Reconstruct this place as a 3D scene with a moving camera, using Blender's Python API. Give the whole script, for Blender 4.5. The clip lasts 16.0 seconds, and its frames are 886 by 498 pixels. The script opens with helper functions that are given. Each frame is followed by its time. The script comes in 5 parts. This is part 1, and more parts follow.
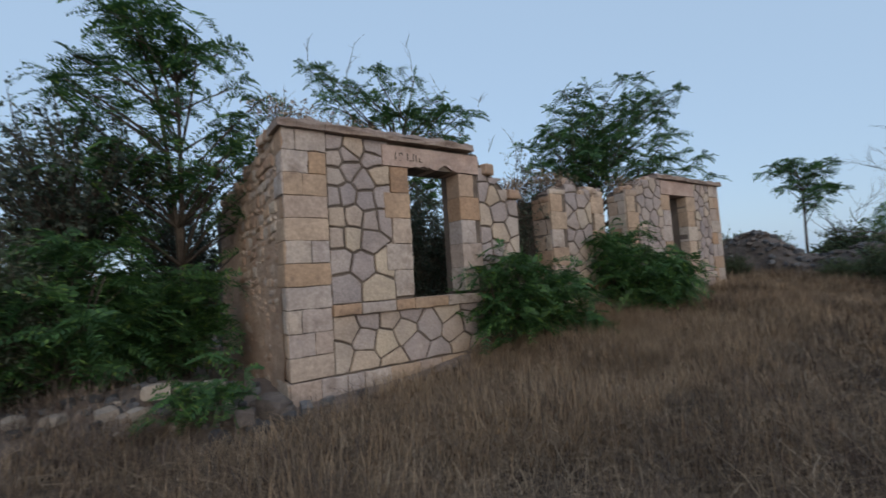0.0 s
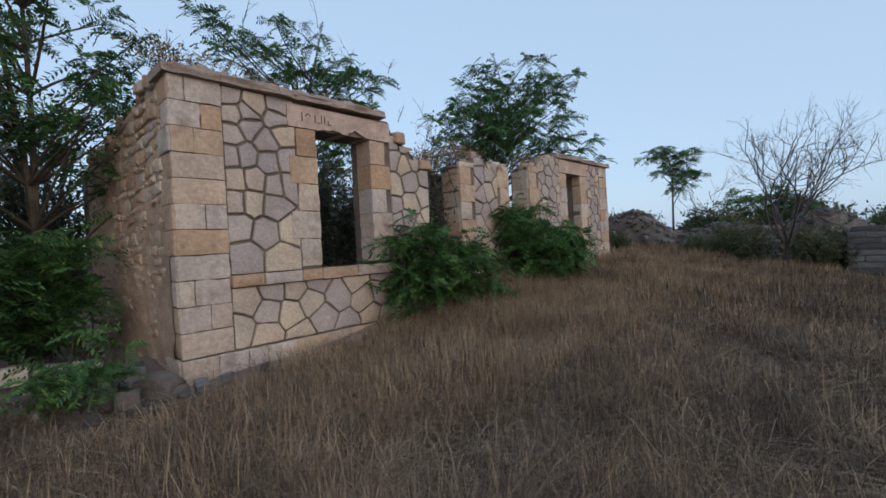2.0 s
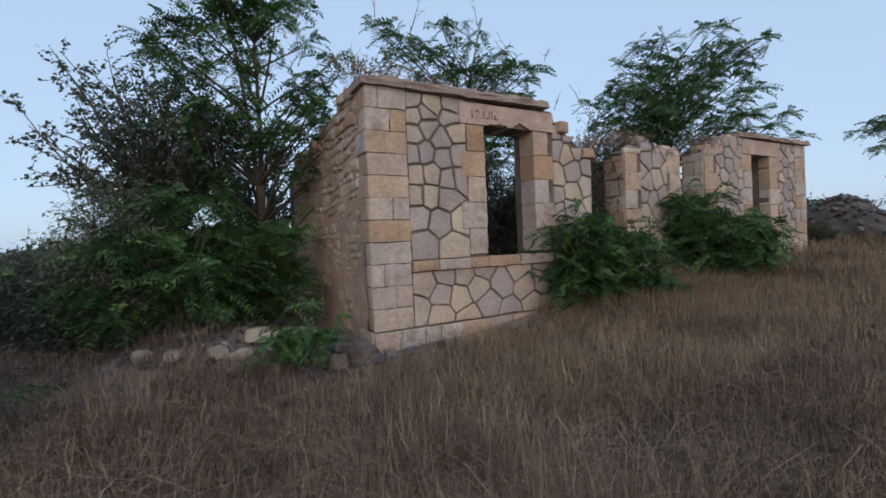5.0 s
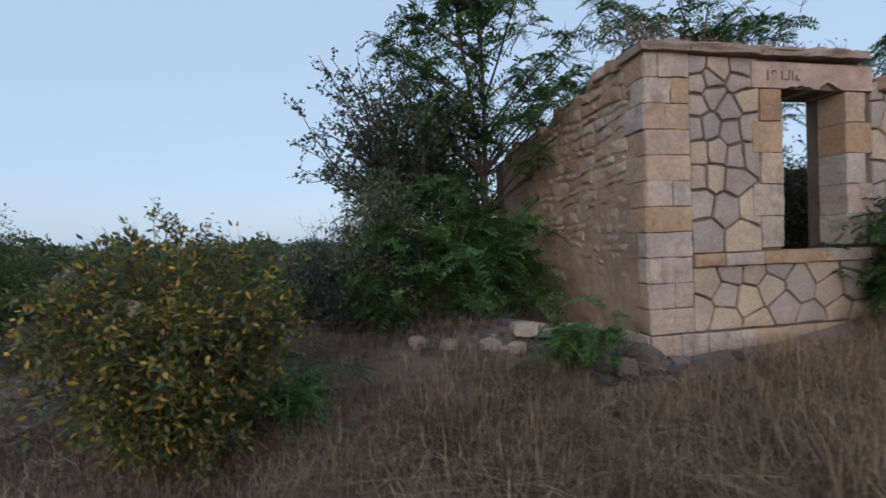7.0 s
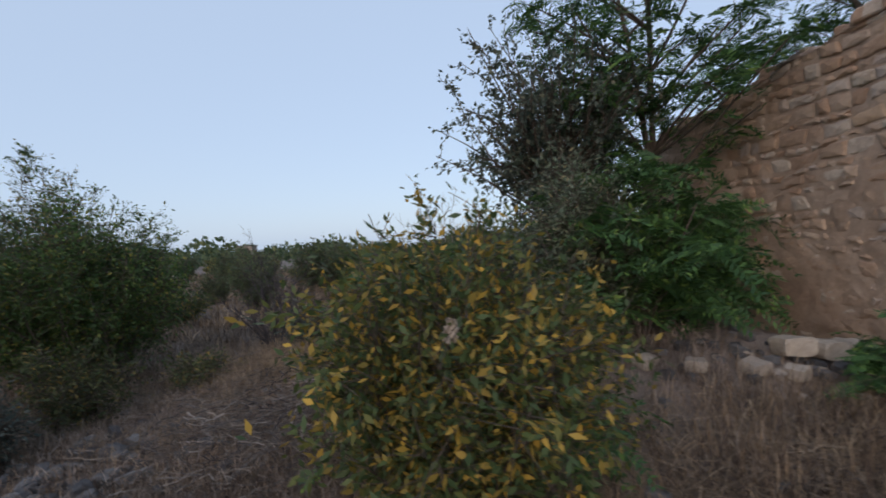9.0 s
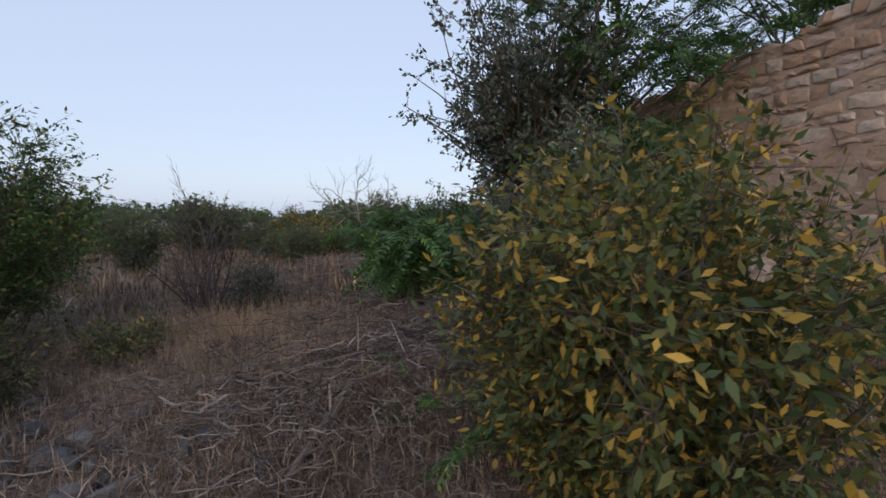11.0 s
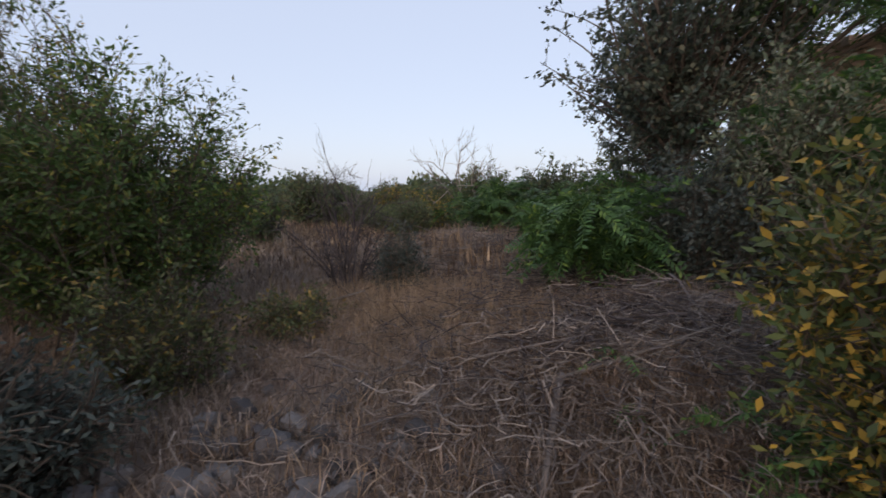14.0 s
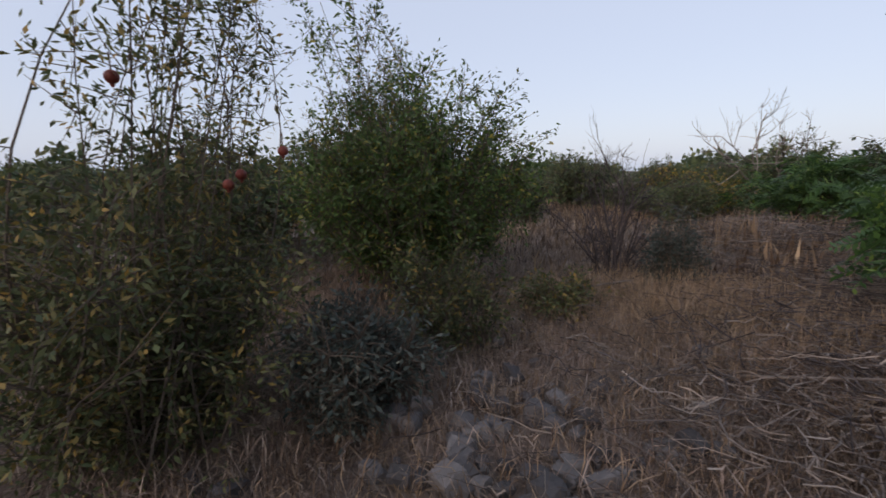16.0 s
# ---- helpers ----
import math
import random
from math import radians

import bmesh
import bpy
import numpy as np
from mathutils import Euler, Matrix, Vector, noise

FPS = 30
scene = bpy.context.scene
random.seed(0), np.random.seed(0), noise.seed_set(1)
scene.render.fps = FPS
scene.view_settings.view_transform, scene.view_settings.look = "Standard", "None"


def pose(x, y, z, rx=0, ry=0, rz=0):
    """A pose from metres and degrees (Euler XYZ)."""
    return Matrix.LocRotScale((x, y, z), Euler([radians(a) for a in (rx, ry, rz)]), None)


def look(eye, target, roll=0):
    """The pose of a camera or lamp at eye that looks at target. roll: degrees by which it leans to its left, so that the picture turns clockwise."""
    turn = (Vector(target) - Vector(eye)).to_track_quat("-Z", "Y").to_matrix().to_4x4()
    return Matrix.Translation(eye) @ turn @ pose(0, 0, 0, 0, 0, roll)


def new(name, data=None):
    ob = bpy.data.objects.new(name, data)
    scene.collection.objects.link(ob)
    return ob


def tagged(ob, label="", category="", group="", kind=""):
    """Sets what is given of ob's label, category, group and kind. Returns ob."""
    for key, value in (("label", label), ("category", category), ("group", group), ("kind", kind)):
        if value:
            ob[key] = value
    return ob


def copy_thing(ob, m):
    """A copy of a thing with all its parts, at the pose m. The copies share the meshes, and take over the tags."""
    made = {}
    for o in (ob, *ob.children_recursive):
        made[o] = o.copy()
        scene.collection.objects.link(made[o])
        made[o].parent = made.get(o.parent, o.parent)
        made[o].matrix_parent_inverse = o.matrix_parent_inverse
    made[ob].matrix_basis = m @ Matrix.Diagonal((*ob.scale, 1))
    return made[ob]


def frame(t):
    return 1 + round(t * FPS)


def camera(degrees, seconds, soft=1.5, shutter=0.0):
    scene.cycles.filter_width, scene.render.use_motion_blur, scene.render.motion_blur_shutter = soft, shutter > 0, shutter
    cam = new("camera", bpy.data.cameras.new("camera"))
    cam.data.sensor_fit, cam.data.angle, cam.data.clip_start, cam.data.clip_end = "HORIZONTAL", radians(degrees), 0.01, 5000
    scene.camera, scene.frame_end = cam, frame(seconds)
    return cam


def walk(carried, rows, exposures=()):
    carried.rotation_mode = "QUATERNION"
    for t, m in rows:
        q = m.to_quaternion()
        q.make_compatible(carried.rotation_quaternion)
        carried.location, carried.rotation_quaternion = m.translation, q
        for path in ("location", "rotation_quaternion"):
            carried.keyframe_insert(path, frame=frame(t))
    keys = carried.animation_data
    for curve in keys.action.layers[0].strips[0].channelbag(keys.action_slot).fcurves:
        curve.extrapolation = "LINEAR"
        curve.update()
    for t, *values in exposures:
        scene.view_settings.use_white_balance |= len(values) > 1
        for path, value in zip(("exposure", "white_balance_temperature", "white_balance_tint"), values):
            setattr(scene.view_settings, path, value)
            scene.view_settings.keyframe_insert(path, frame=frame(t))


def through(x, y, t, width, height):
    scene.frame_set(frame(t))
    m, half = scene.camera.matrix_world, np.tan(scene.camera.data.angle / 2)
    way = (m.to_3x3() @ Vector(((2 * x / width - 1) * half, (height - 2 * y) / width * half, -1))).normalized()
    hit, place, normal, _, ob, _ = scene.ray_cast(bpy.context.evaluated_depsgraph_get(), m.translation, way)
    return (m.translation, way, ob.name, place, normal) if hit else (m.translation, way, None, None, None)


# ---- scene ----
PATH = [
    (0, (-1.59, -5.907, 1.353), (-0.452, -4.266, 1.482), -3.6),
    (0.5, (-1.535, -5.885, 1.366), (-0.204, -4.394, 1.431), -2.8),
    (1, (-1.535, -5.873, 1.36), (-0.114, -4.466, 1.371), -2.3),
    (1.5, (-1.567, -5.85, 1.333), (-0.111, -4.479, 1.317), -2.2),
    (2, (-1.633, -5.799, 1.303), (-0.174, -4.431, 1.288), -3.1),
    (2.5, (-1.686, -5.773, 1.295), (-0.354, -4.281, 1.301), -4.5),
    (3, (-1.706, -5.783, 1.296), (-0.598, -4.119, 1.345), -4.7),
    (3.2, (-1.695, -5.801, 1.301), (-0.637, -4.105, 1.356), -4.5),
    (5.3, (-2.221, -5.692, 1.321), (-1.311, -3.913, 1.261), -1.5),
    (5.5, (-2.373, -5.609, 1.303), (-1.711, -3.723, 1.24), -2.0),
    (6, (-2.705, -5.215, 1.293), (-2.247, -3.268, 1.236), -0.5),
    (6.5, (-3.001, -4.982, 1.301), (-2.659, -3.012, 1.251), 1.2),
    (7, (-3.356, -4.725, 1.32), (-2.991, -2.758, 1.29), -2.0),
    (7.5, (-3.758, -4.399, 1.302), (-3.513, -2.414, 1.282), -4.0),
    (8, (-4.04, -4.103, 1.349), (-3.847, -2.112, 1.341), 0.8),
    (8.5, (-4.432, -3.758, 1.333), (-4.171, -1.775, 1.333), -2.1),
    (9, (-4.846, -3.533, 1.337), (-4.746, -1.535, 1.316), -2.9),
    (9.2, (-4.916, -3.417, 1.322), (-4.873, -1.417, 1.312), -3.7),
    (11.3, (-6.295, -2.614, 1.104), (-5.566, -0.757, 0.957), 0.5),
    (11.5, (-6.368, -2.556, 1.115), (-5.614, -0.709, 0.98), 0.1),
    (12, (-6.457, -2.324, 1.086), (-5.678, -0.488, 0.936), 0.9),
    (12.5, (-6.516, -2.108, 1.09), (-5.734, -0.273, 0.943), 1.9),
    (13, (-6.64, -2.077, 1.09), (-5.987, -0.194, 0.929), 1.1),
    (13.5, (-6.748, -2.072, 1.071), (-6.242, -0.148, 0.861), 1.1),
    (14, (-6.804, -2.079, 1.067), (-6.499, -0.119, 0.809), 0.5),
    (14.5, (-6.832, -2.079, 1.074), (-6.787, -0.099, 0.79), 0.3),
    (15, (-6.855, -2.097, 1.086), (-7.205, -0.153, 0.769), 0.4),
    (15.5, (-6.878, -2.117, 1.093), (-7.492, -0.244, 0.753), -0.0),
    (16, (-6.895, -2.13, 1.095), (-7.689, -0.327, 0.752), -0.4),
]
cam = camera(90.1, 16.0, soft=1.6, shutter=0.35)
walk(cam, [(t, look(e, g, r)) for t, e, g, r in PATH],
     exposures=[(0.0, -0.14, 6450, 5), (1.0, 0.0, 6500, 5), (3.0, 0.05, 6500, 7), (7.0, 0.0, 6620, 9), (9.0, 0.02, 6850, 12), (11.5, 0.17, 7180, 17), (13.5, 0.20, 7450, 19), (16.0, 0.10, 7600, 20)])

# ---- world and light ----
SUN_EL, SUN_AZ = 18.0, 200.0       # the veiled evening light comes from behind the walker; azimuth clockwise from +y
world = bpy.data.worlds.new("dusk_sky")
scene.world = world
world.use_nodes = True
wn = world.node_tree.nodes
sky = wn.new("ShaderNodeTexSky")
sky.sky_type = 'NISHITA'
sky.sun_disc = False
sky.sun_elevation = radians(SUN_EL)
sky.sun_rotation = radians(SUN_AZ)
sky.altitude, sky.air_density, sky.dust_density, sky.ozone_density = 300, 1.0, 2.5, 1.0
veil = wn.new("ShaderNodeMix")
veil.data_type = 'RGBA'
veil.inputs[0].default_value = 0.66
veil.inputs[7].default_value = (4.9, 6.4, 8.8, 1)
wn["Background"].inputs["Strength"].default_value = 0.125
world.node_tree.links.new(sky.outputs[0], veil.inputs[6])
world.node_tree.links.new(veil.outputs[2], wn["Background"].inputs["Color"])
sun = new("sun", bpy.data.lights.new("sun", 'SUN'))
sun.data.energy, sun.data.angle, sun.data.color = 1.05, radians(60), (1.0, 0.87, 0.81)
sun.matrix_world = look((0, 0, 30), (-math.sin(radians(SUN_AZ)), -math.cos(radians(SUN_AZ)), 30 - math.tan(radians(SUN_EL))))

rng = np.random.default_rng(7)


# ---- materials ----
def shader(name):
    m = bpy.data.materials.new(name)
    m.use_nodes = True
    nt = m.node_tree
    return m, nt, nt.nodes["Principled BSDF"]


def ramp_node(nt, stops, mode='LINEAR'):
    r = nt.nodes.new("ShaderNodeValToRGB")
    r.color_ramp.interpolation = mode
    el = r.color_ramp.elements
    while len(el) < len(stops):
        el.new(0.5)
    for e, (p, c) in zip(el, stops):
        e.position, e.color = p, (*c, 1)
    return r


def noise_node(nt, scale, detail=4.0, rough=0.6, obj=True):
    co = nt.nodes.new("ShaderNodeNewGeometry") if not obj else nt.nodes.new("ShaderNodeTexCoord")
    n = nt.nodes.new("ShaderNodeTexNoise")
    n.inputs["Scale"].default_value, n.inputs["Detail"].default_value = scale, detail
    n.inputs["Roughness"].default_value = rough
    nt.links.new(co.outputs["Position" if not obj else "Object"], n.inputs["Vector"])
    return n


def mix_rgb(nt, a, b, fac, blend='MIX'):
    m = nt.nodes.new("ShaderNodeMix")
    m.data_type, m.blend_type = 'RGBA', blend
    for sock, v in ((m.inputs[6], a), (m.inputs[7], b), (m.inputs[0], fac)):
        if hasattr(v, "links"):
            nt.links.new(v, sock)
        elif isinstance(v, tuple):
            sock.default_value = (*v, 1)
        else:
            sock.default_value = v
    return m.outputs[2]


def surface(name, tones, coarse, fine, rough=0.9, bump=0.3, dist=0.02, per="world", stain=(0.12, 0.10, 0.09), stain_amt=0.35, wear=0.5):
    """A weathered surface: base tones by object, by island or by coarse noise, then grain, stains and relief."""
    m, nt, bsdf = shader(name)
    big, small = noise_node(nt, coarse, 5, 0.6, False), noise_node(nt, fine, 6, 0.7, False)
    tone = ramp_node(nt, tones)
    if per == "object":
        src = nt.nodes.new("ShaderNodeObjectInfo").outputs["Random"]
    elif per == "island":
        src = nt.nodes.new("ShaderNodeNewGeometry").outputs["Random Per Island"]
    else:
        src = big.outputs["Fac"]
    nt.links.new(src, tone.inputs[0])
    grain = ramp_node(nt, [(0.25, (1 - 0.6 * wear,) * 3), (0.75, (1 + 0.25 * wear,) * 3)])
    nt.links.new(small.outputs["Fac"], grain.inputs[0])
    col = mix_rgb(nt, tone.outputs[0], grain.outputs[0], 0.8, 'MULTIPLY')
    drift = ramp_node(nt, [(0.3, (0.74, 0.72, 0.72)), (0.7, (1.16, 1.14, 1.12))])
    wide = noise_node(nt, coarse * 0.9, 4, 0.6, False)
    nt.links.new(wide.outputs["Fac"], drift.inputs[0])
    col = mix_rgb(nt, col, drift.outputs[0], 0.85, 'MULTIPLY')
    blot = noise_node(nt, coarse * 2.3, 8, 0.72, False)
    mask = ramp_node(nt, [(0.52, (0, 0, 0)), (0.72, (stain_amt,) * 3)])
    nt.links.new(blot.outputs["Fac"], mask.inputs[0])
    col = mix_rgb(nt, col, stain, mask.outputs[0])
    nt.links.new(col, bsdf.inputs["Base Color"])
    bsdf.inputs["Roughness"].default_value = rough
    bsdf.inputs["Specular IOR Level"].default_value = 0.2
    if bump:
        b = nt.nodes.new("ShaderNodeBump")
        b.inputs["Strength"].default_value, b.inputs["Distance"].default_value = bump, dist
        add = nt.nodes.new("ShaderNodeMath")
        add.operation = 'ADD'
        nt.links.new(small.outputs["Fac"], add.inputs[0])
        nt.links.new(blot.outputs["Fac"], add.inputs[1])
        nt.links.new(add.outputs[0], b.inputs["Height"])
        nt.links.new(b.outputs[0], bsdf.inputs["Normal"])
    return m


def leaf_mat(name, tones, rough=0.55, through=0.25, patch=((0.7, 0.72, 0.7), (1.2, 1.15, 1.1)), size=1.7):
    """Leaves: a tone for each leaf, a little light let through."""
    m, nt, bsdf = shader(name)
    geo = nt.nodes.new("ShaderNodeNewGeometry")
    tone = ramp_node(nt, tones)
    nt.links.new(geo.outputs["Random Per Island"], tone.inputs[0])
    n = noise_node(nt, size, 3, 0.6, False)
    shade = ramp_node(nt, [(0.34, patch[0]), (0.66, patch[1])])
    nt.links.new(n.outputs["Fac"], shade.inputs[0])
    col = mix_rgb(nt, tone.outputs[0], shade.outputs[0], 1.0, 'MULTIPLY')
    nt.links.new(col, bsdf.inputs["Base Color"])
    bsdf.inputs["Roughness"].default_value = rough
    bsdf.inputs["Specular IOR Level"].default_value = 0.3
    tr = nt.nodes.new("ShaderNodeBsdfTranslucent")
    nt.links.new(col, tr.inputs["Color"])
    mx = nt.nodes.new("ShaderNodeMixShader")
    mx.inputs[0].default_value = through
    nt.links.new(bsdf.outputs[0], mx.inputs[1])
    nt.links.new(tr.outputs[0], mx.inputs[2])
    nt.links.new(mx.outputs[0], nt.nodes["Material Output"].inputs["Surface"])
    return m


M_ASHLAR = surface("dressed_limestone", [(0.0, (0.52, 0.40, 0.30)), (0.2, (0.43, 0.275, 0.175)), (0.42, (0.54, 0.45, 0.38)),
                   (0.65, (0.47, 0.40, 0.37)), (0.82, (0.48, 0.33, 0.22)), (1.0, (0.58, 0.50, 0.43))], 1.3, 20, wear=0.8, bump=0.6, dist=0.012, per="object", stain=(0.17, 0.12, 0.095), stain_amt=0.75)
M_CRAZY = surface("lilac_fieldstone", [(0.0, (0.39, 0.33, 0.315)), (0.3, (0.43, 0.36, 0.33)), (0.55, (0.53, 0.42, 0.32)), (0.72, (0.37, 0.32, 0.315)),
                  (0.88, (0.46, 0.39, 0.355)), (1.0, (0.56, 0.46, 0.35))], 1.8, 34, wear=0.8, bump=0.6, dist=0.012, per="object", stain=(0.20, 0.15, 0.13), stain_amt=0.4)
M_MORTAR = surface("old_mortar", [(0.3, (0.13, 0.105, 0.09)), (0.7, (0.22, 0.18, 0.15))], 2.0, 30, bump=0.6, dist=0.02)
M_RUBBLE = surface("side_rubble_stone", [(0.0, (0.47, 0.34, 0.25)), (0.35, (0.40, 0.26, 0.18)), (0.6, (0.55, 0.45, 0.36)), (0.8, (0.45, 0.36, 0.31)), (1.0, (0.50, 0.35, 0.24))],
                   1.6, 16, bump=0.8, dist=0.03, per="object", stain=(0.25, 0.16, 0.11), stain_amt=0.5)
M_RENDER = surface("lime_render", [(0.25, (0.37, 0.25, 0.18)), (0.5, (0.44, 0.32, 0.24)), (0.75, (0.48, 0.36, 0.28))], 1.4, 18, bump=0.7, dist=0.03,
                   stain=(0.24, 0.16, 0.11), stain_amt=0.6)
M_CORNICE = surface("weathered_cornice", [(0.3, (0.25, 0.19, 0.16)), (0.7, (0.41, 0.32, 0.27))], 2.2, 30, bump=0.5, dist=0.015, stain=(0.13, 0.09, 0.07), stain_amt=0.7)
M_LINTEL = surface("pink_lintel", [(0.3, (0.44, 0.31, 0.26)), (0.7, (0.54, 0.42, 0.36))], 2.5, 26, bump=0.4, dist=0.012, stain=(0.2, 0.13, 0.1), stain_amt=0.5)
M_GREY = surface("grey_rock", [(0.0, (0.075, 0.075, 0.08)), (0.5, (0.125, 0.123, 0.13)), (1.0, (0.20, 0.195, 0.198))], 2.5, 26, bump=0.7, dist=0.03, per="object",
                 stain=(0.10, 0.09, 0.08), stain_amt=0.6)
M_PALE = surface("pale_rock", [(0.0, (0.34, 0.29, 0.25)), (1.0, (0.48, 0.41, 0.34))], 2.5, 26, bump=0.6, dist=0.02, per="object", stain=(0.15, 0.13, 0.11), stain_amt=0.5)
M_SOIL = surface("dry_soil", [(0.25, (0.15, 0.12, 0.105)), (0.5, (0.23, 0.185, 0.16)), (0.75, (0.31, 0.25, 0.215))], 0.7, 12, bump=0.8, dist=0.04,
                 stain=(0.07, 0.05, 0.04), stain_amt=0.6)
M_BARK = surface("grey_bark", [(0.3, (0.07, 0.055, 0.045)), (0.7, (0.13, 0.11, 0.09))], 3, 40, bump=0.5, dist=0.01)
# darker stone tone for the inner walls, shared by rubble and some rocks
M_INNER = surface("dark_inner_stone", [(0.3, (0.13, 0.11, 0.10)), (0.7, (0.24, 0.20, 0.18))], 3.0, 20, bump=0.8, dist=0.05, stain=(0.07, 0.06, 0.05), stain_amt=0.7)
M_TWIG = surface("dead_twig", [(0.0, (0.06, 0.052, 0.052)), (0.55, (0.16, 0.14, 0.13)), (1.0, (0.38, 0.335, 0.30))], 3, 40, bump=0, per="island", stain_amt=0.2)
M_DRY = leaf_mat("dry_grass", [(0.0, (0.07, 0.048, 0.036)), (0.4, (0.18, 0.13, 0.092)), (0.8, (0.29, 0.215, 0.152)), (1.0, (0.46, 0.36, 0.26))], 0.8, 0.15, ((0.48, 0.46, 0.47), (1.4, 1.32, 1.2)), 0.9)
M_WEED = leaf_mat("dark_dead_weed", [(0.0, (0.06, 0.043, 0.036)), (0.7, (0.11, 0.08, 0.065)), (1.0, (0.20, 0.15, 0.12))], 0.85, 0.1)
M_STRAW = leaf_mat("pale_straw", [(0.0, (0.26, 0.18, 0.115)), (0.5, (0.36, 0.26, 0.17)), (1.0, (0.48, 0.36, 0.25))], 0.8, 0.25, ((0.75, 0.72, 0.7), (1.2, 1.18, 1.15)), 1.1)
M_LITTER = leaf_mat("dry_litter", [(0.0, (0.15, 0.115, 0.10)), (0.5, (0.26, 0.20, 0.17)), (1.0, (0.40, 0.33, 0.28))], 0.85, 0.1)
M_AIL = leaf_mat("ailanthus_leaf", [(0.0, (0.033, 0.078, 0.031)), (0.6, (0.056, 0.128, 0.041)), (0.9, (0.09, 0.185, 0.05)), (1.0, (0.19, 0.28, 0.065))])
M_DARK = leaf_mat("dark_tree_leaf", [(0.0, (0.04, 0.062, 0.048)), (0.5, (0.065, 0.09, 0.068)), (0.85, (0.11, 0.13, 0.11)), (1.0, (0.17, 0.17, 0.11))])
M_OLIVE = leaf_mat("grey_green_leaf", [(0.0, (0.07, 0.10, 0.065)), (0.5, (0.115, 0.15, 0.098)), (0.9, (0.19, 0.215, 0.15)), (1.0, (0.28, 0.24, 0.13))])
M_YEL = leaf_mat("yellowing_leaf", [(0.0, (0.045, 0.075, 0.03)), (0.45, (0.08, 0.115, 0.04)), (0.66, (0.14, 0.14, 0.036)), (0.83, (0.27, 0.19, 0.045)), (1.0, (0.50, 0.32, 0.06))])
M_POM = leaf_mat("pomegranate_leaf", [(0.0, (0.035, 0.075, 0.025)), (0.5, (0.06, 0.115, 0.035)), (0.85, (0.10, 0.16, 0.045)), (1.0, (0.26, 0.22, 0.05))], patch=((0.55, 0.6, 0.55), (1.35, 1.3, 1.2)))
M_MIXED = leaf_mat("turning_pomegranate_leaf", [(0.0, (0.045, 0.065, 0.03)), (0.5, (0.08, 0.105, 0.045)), (0.8, (0.14, 0.14, 0.06)), (1.0, (0.30, 0.20, 0.06))], patch=((0.55, 0.6, 0.55), (1.35, 1.25, 1.15)))
M_BLUE = leaf_mat("bluish_leaf", [(0.0, (0.035, 0.055, 0.05)), (0.6, (0.06, 0.08, 0.075)), (1.0, (0.11, 0.13, 0.115))])
M_FAR = leaf_mat("scrub_leaf", [(0.0, (0.05, 0.085, 0.045)), (0.6, (0.085, 0.125, 0.06)), (1.0, (0.16, 0.17, 0.07))], patch=((0.6, 0.62, 0.65), (1.3, 1.25, 1.15)), size=0.5)
M_SNAG = surface("dark_dead_wood", [(0.0, (0.045, 0.038, 0.04)), (0.6, (0.085, 0.075, 0.078)), (1.0, (0.15, 0.13, 0.13))], 3, 40, bump=0, per="island", stain_amt=0.2)
M_FRUIT = surface("red_fruit_skin", [(0.3, (0.10, 0.018, 0.016)), (0.7, (0.17, 0.045, 0.03))], 14, 60, rough=0.45, bump=0.1)


# ---- mesh helpers ----
def part(name, data, material, parent=None, label=""):
    """One mesh object from a mesh or a bmesh, under a thing or a part."""
    if isinstance(data, bmesh.types.BMesh):
        me = bpy.data.meshes.new(name)
        data.to_mesh(me)
        data.free()
    else:
        me = data
    if material and not me.materials:
        me.materials.append(material)
    ob = new(name, me)
    if parent:
        ob.parent = parent
    if label:
        ob["label"] = label
    return ob


def thing(name, label, category, at=(0, 0, 0), group="", kind=""):
    return tagged(place(new(name), at), label, category, group, kind)


def place(ob, at):
    ob.location = at
    return ob


def fast_mesh(name, verts, sides):
    """A mesh of loose polygons: verts is (n, sides, 3)."""
    verts = np.asarray(verts, np.float32).reshape(-1, sides, 3)
    n = len(verts)
    me = bpy.data.meshes.new(name)
    me.vertices.add(n * sides)
    me.vertices.foreach_set("co", verts.ravel())
    me.loops.add(n * sides)
    me.loops.foreach_set("vertex_index", np.arange(n * sides, dtype=np.int32))
    me.polygons.add(n)
    me.polygons.foreach_set("loop_start", np.arange(0, n * sides, sides, dtype=np.int32))
    me.update(calc_edges=True)
    return me


def prism(poly, w0, w1, jag=0.0):
    """A solid with outline poly in (u, v), from depth w0 to w1."""
    bm = bmesh.new()
    a = [bm.verts.new((u, w0, v)) for u, v in poly]
    b = [bm.verts.new((u, w1, v)) for u, v in poly]
    bm.faces.new(a)
    bm.faces.new(b[::-1])
    n = len(poly)
    for i in range(n):
        j = (i + 1) % n
        bm.faces.new((a[j], a[i], b[i], b[j]))
    bmesh.ops.recalc_face_normals(bm, faces=bm.faces)
    return bm


def unit(v):
    return v / np.maximum(np.linalg.norm(v, axis=-1, keepdims=True), 1e-9)


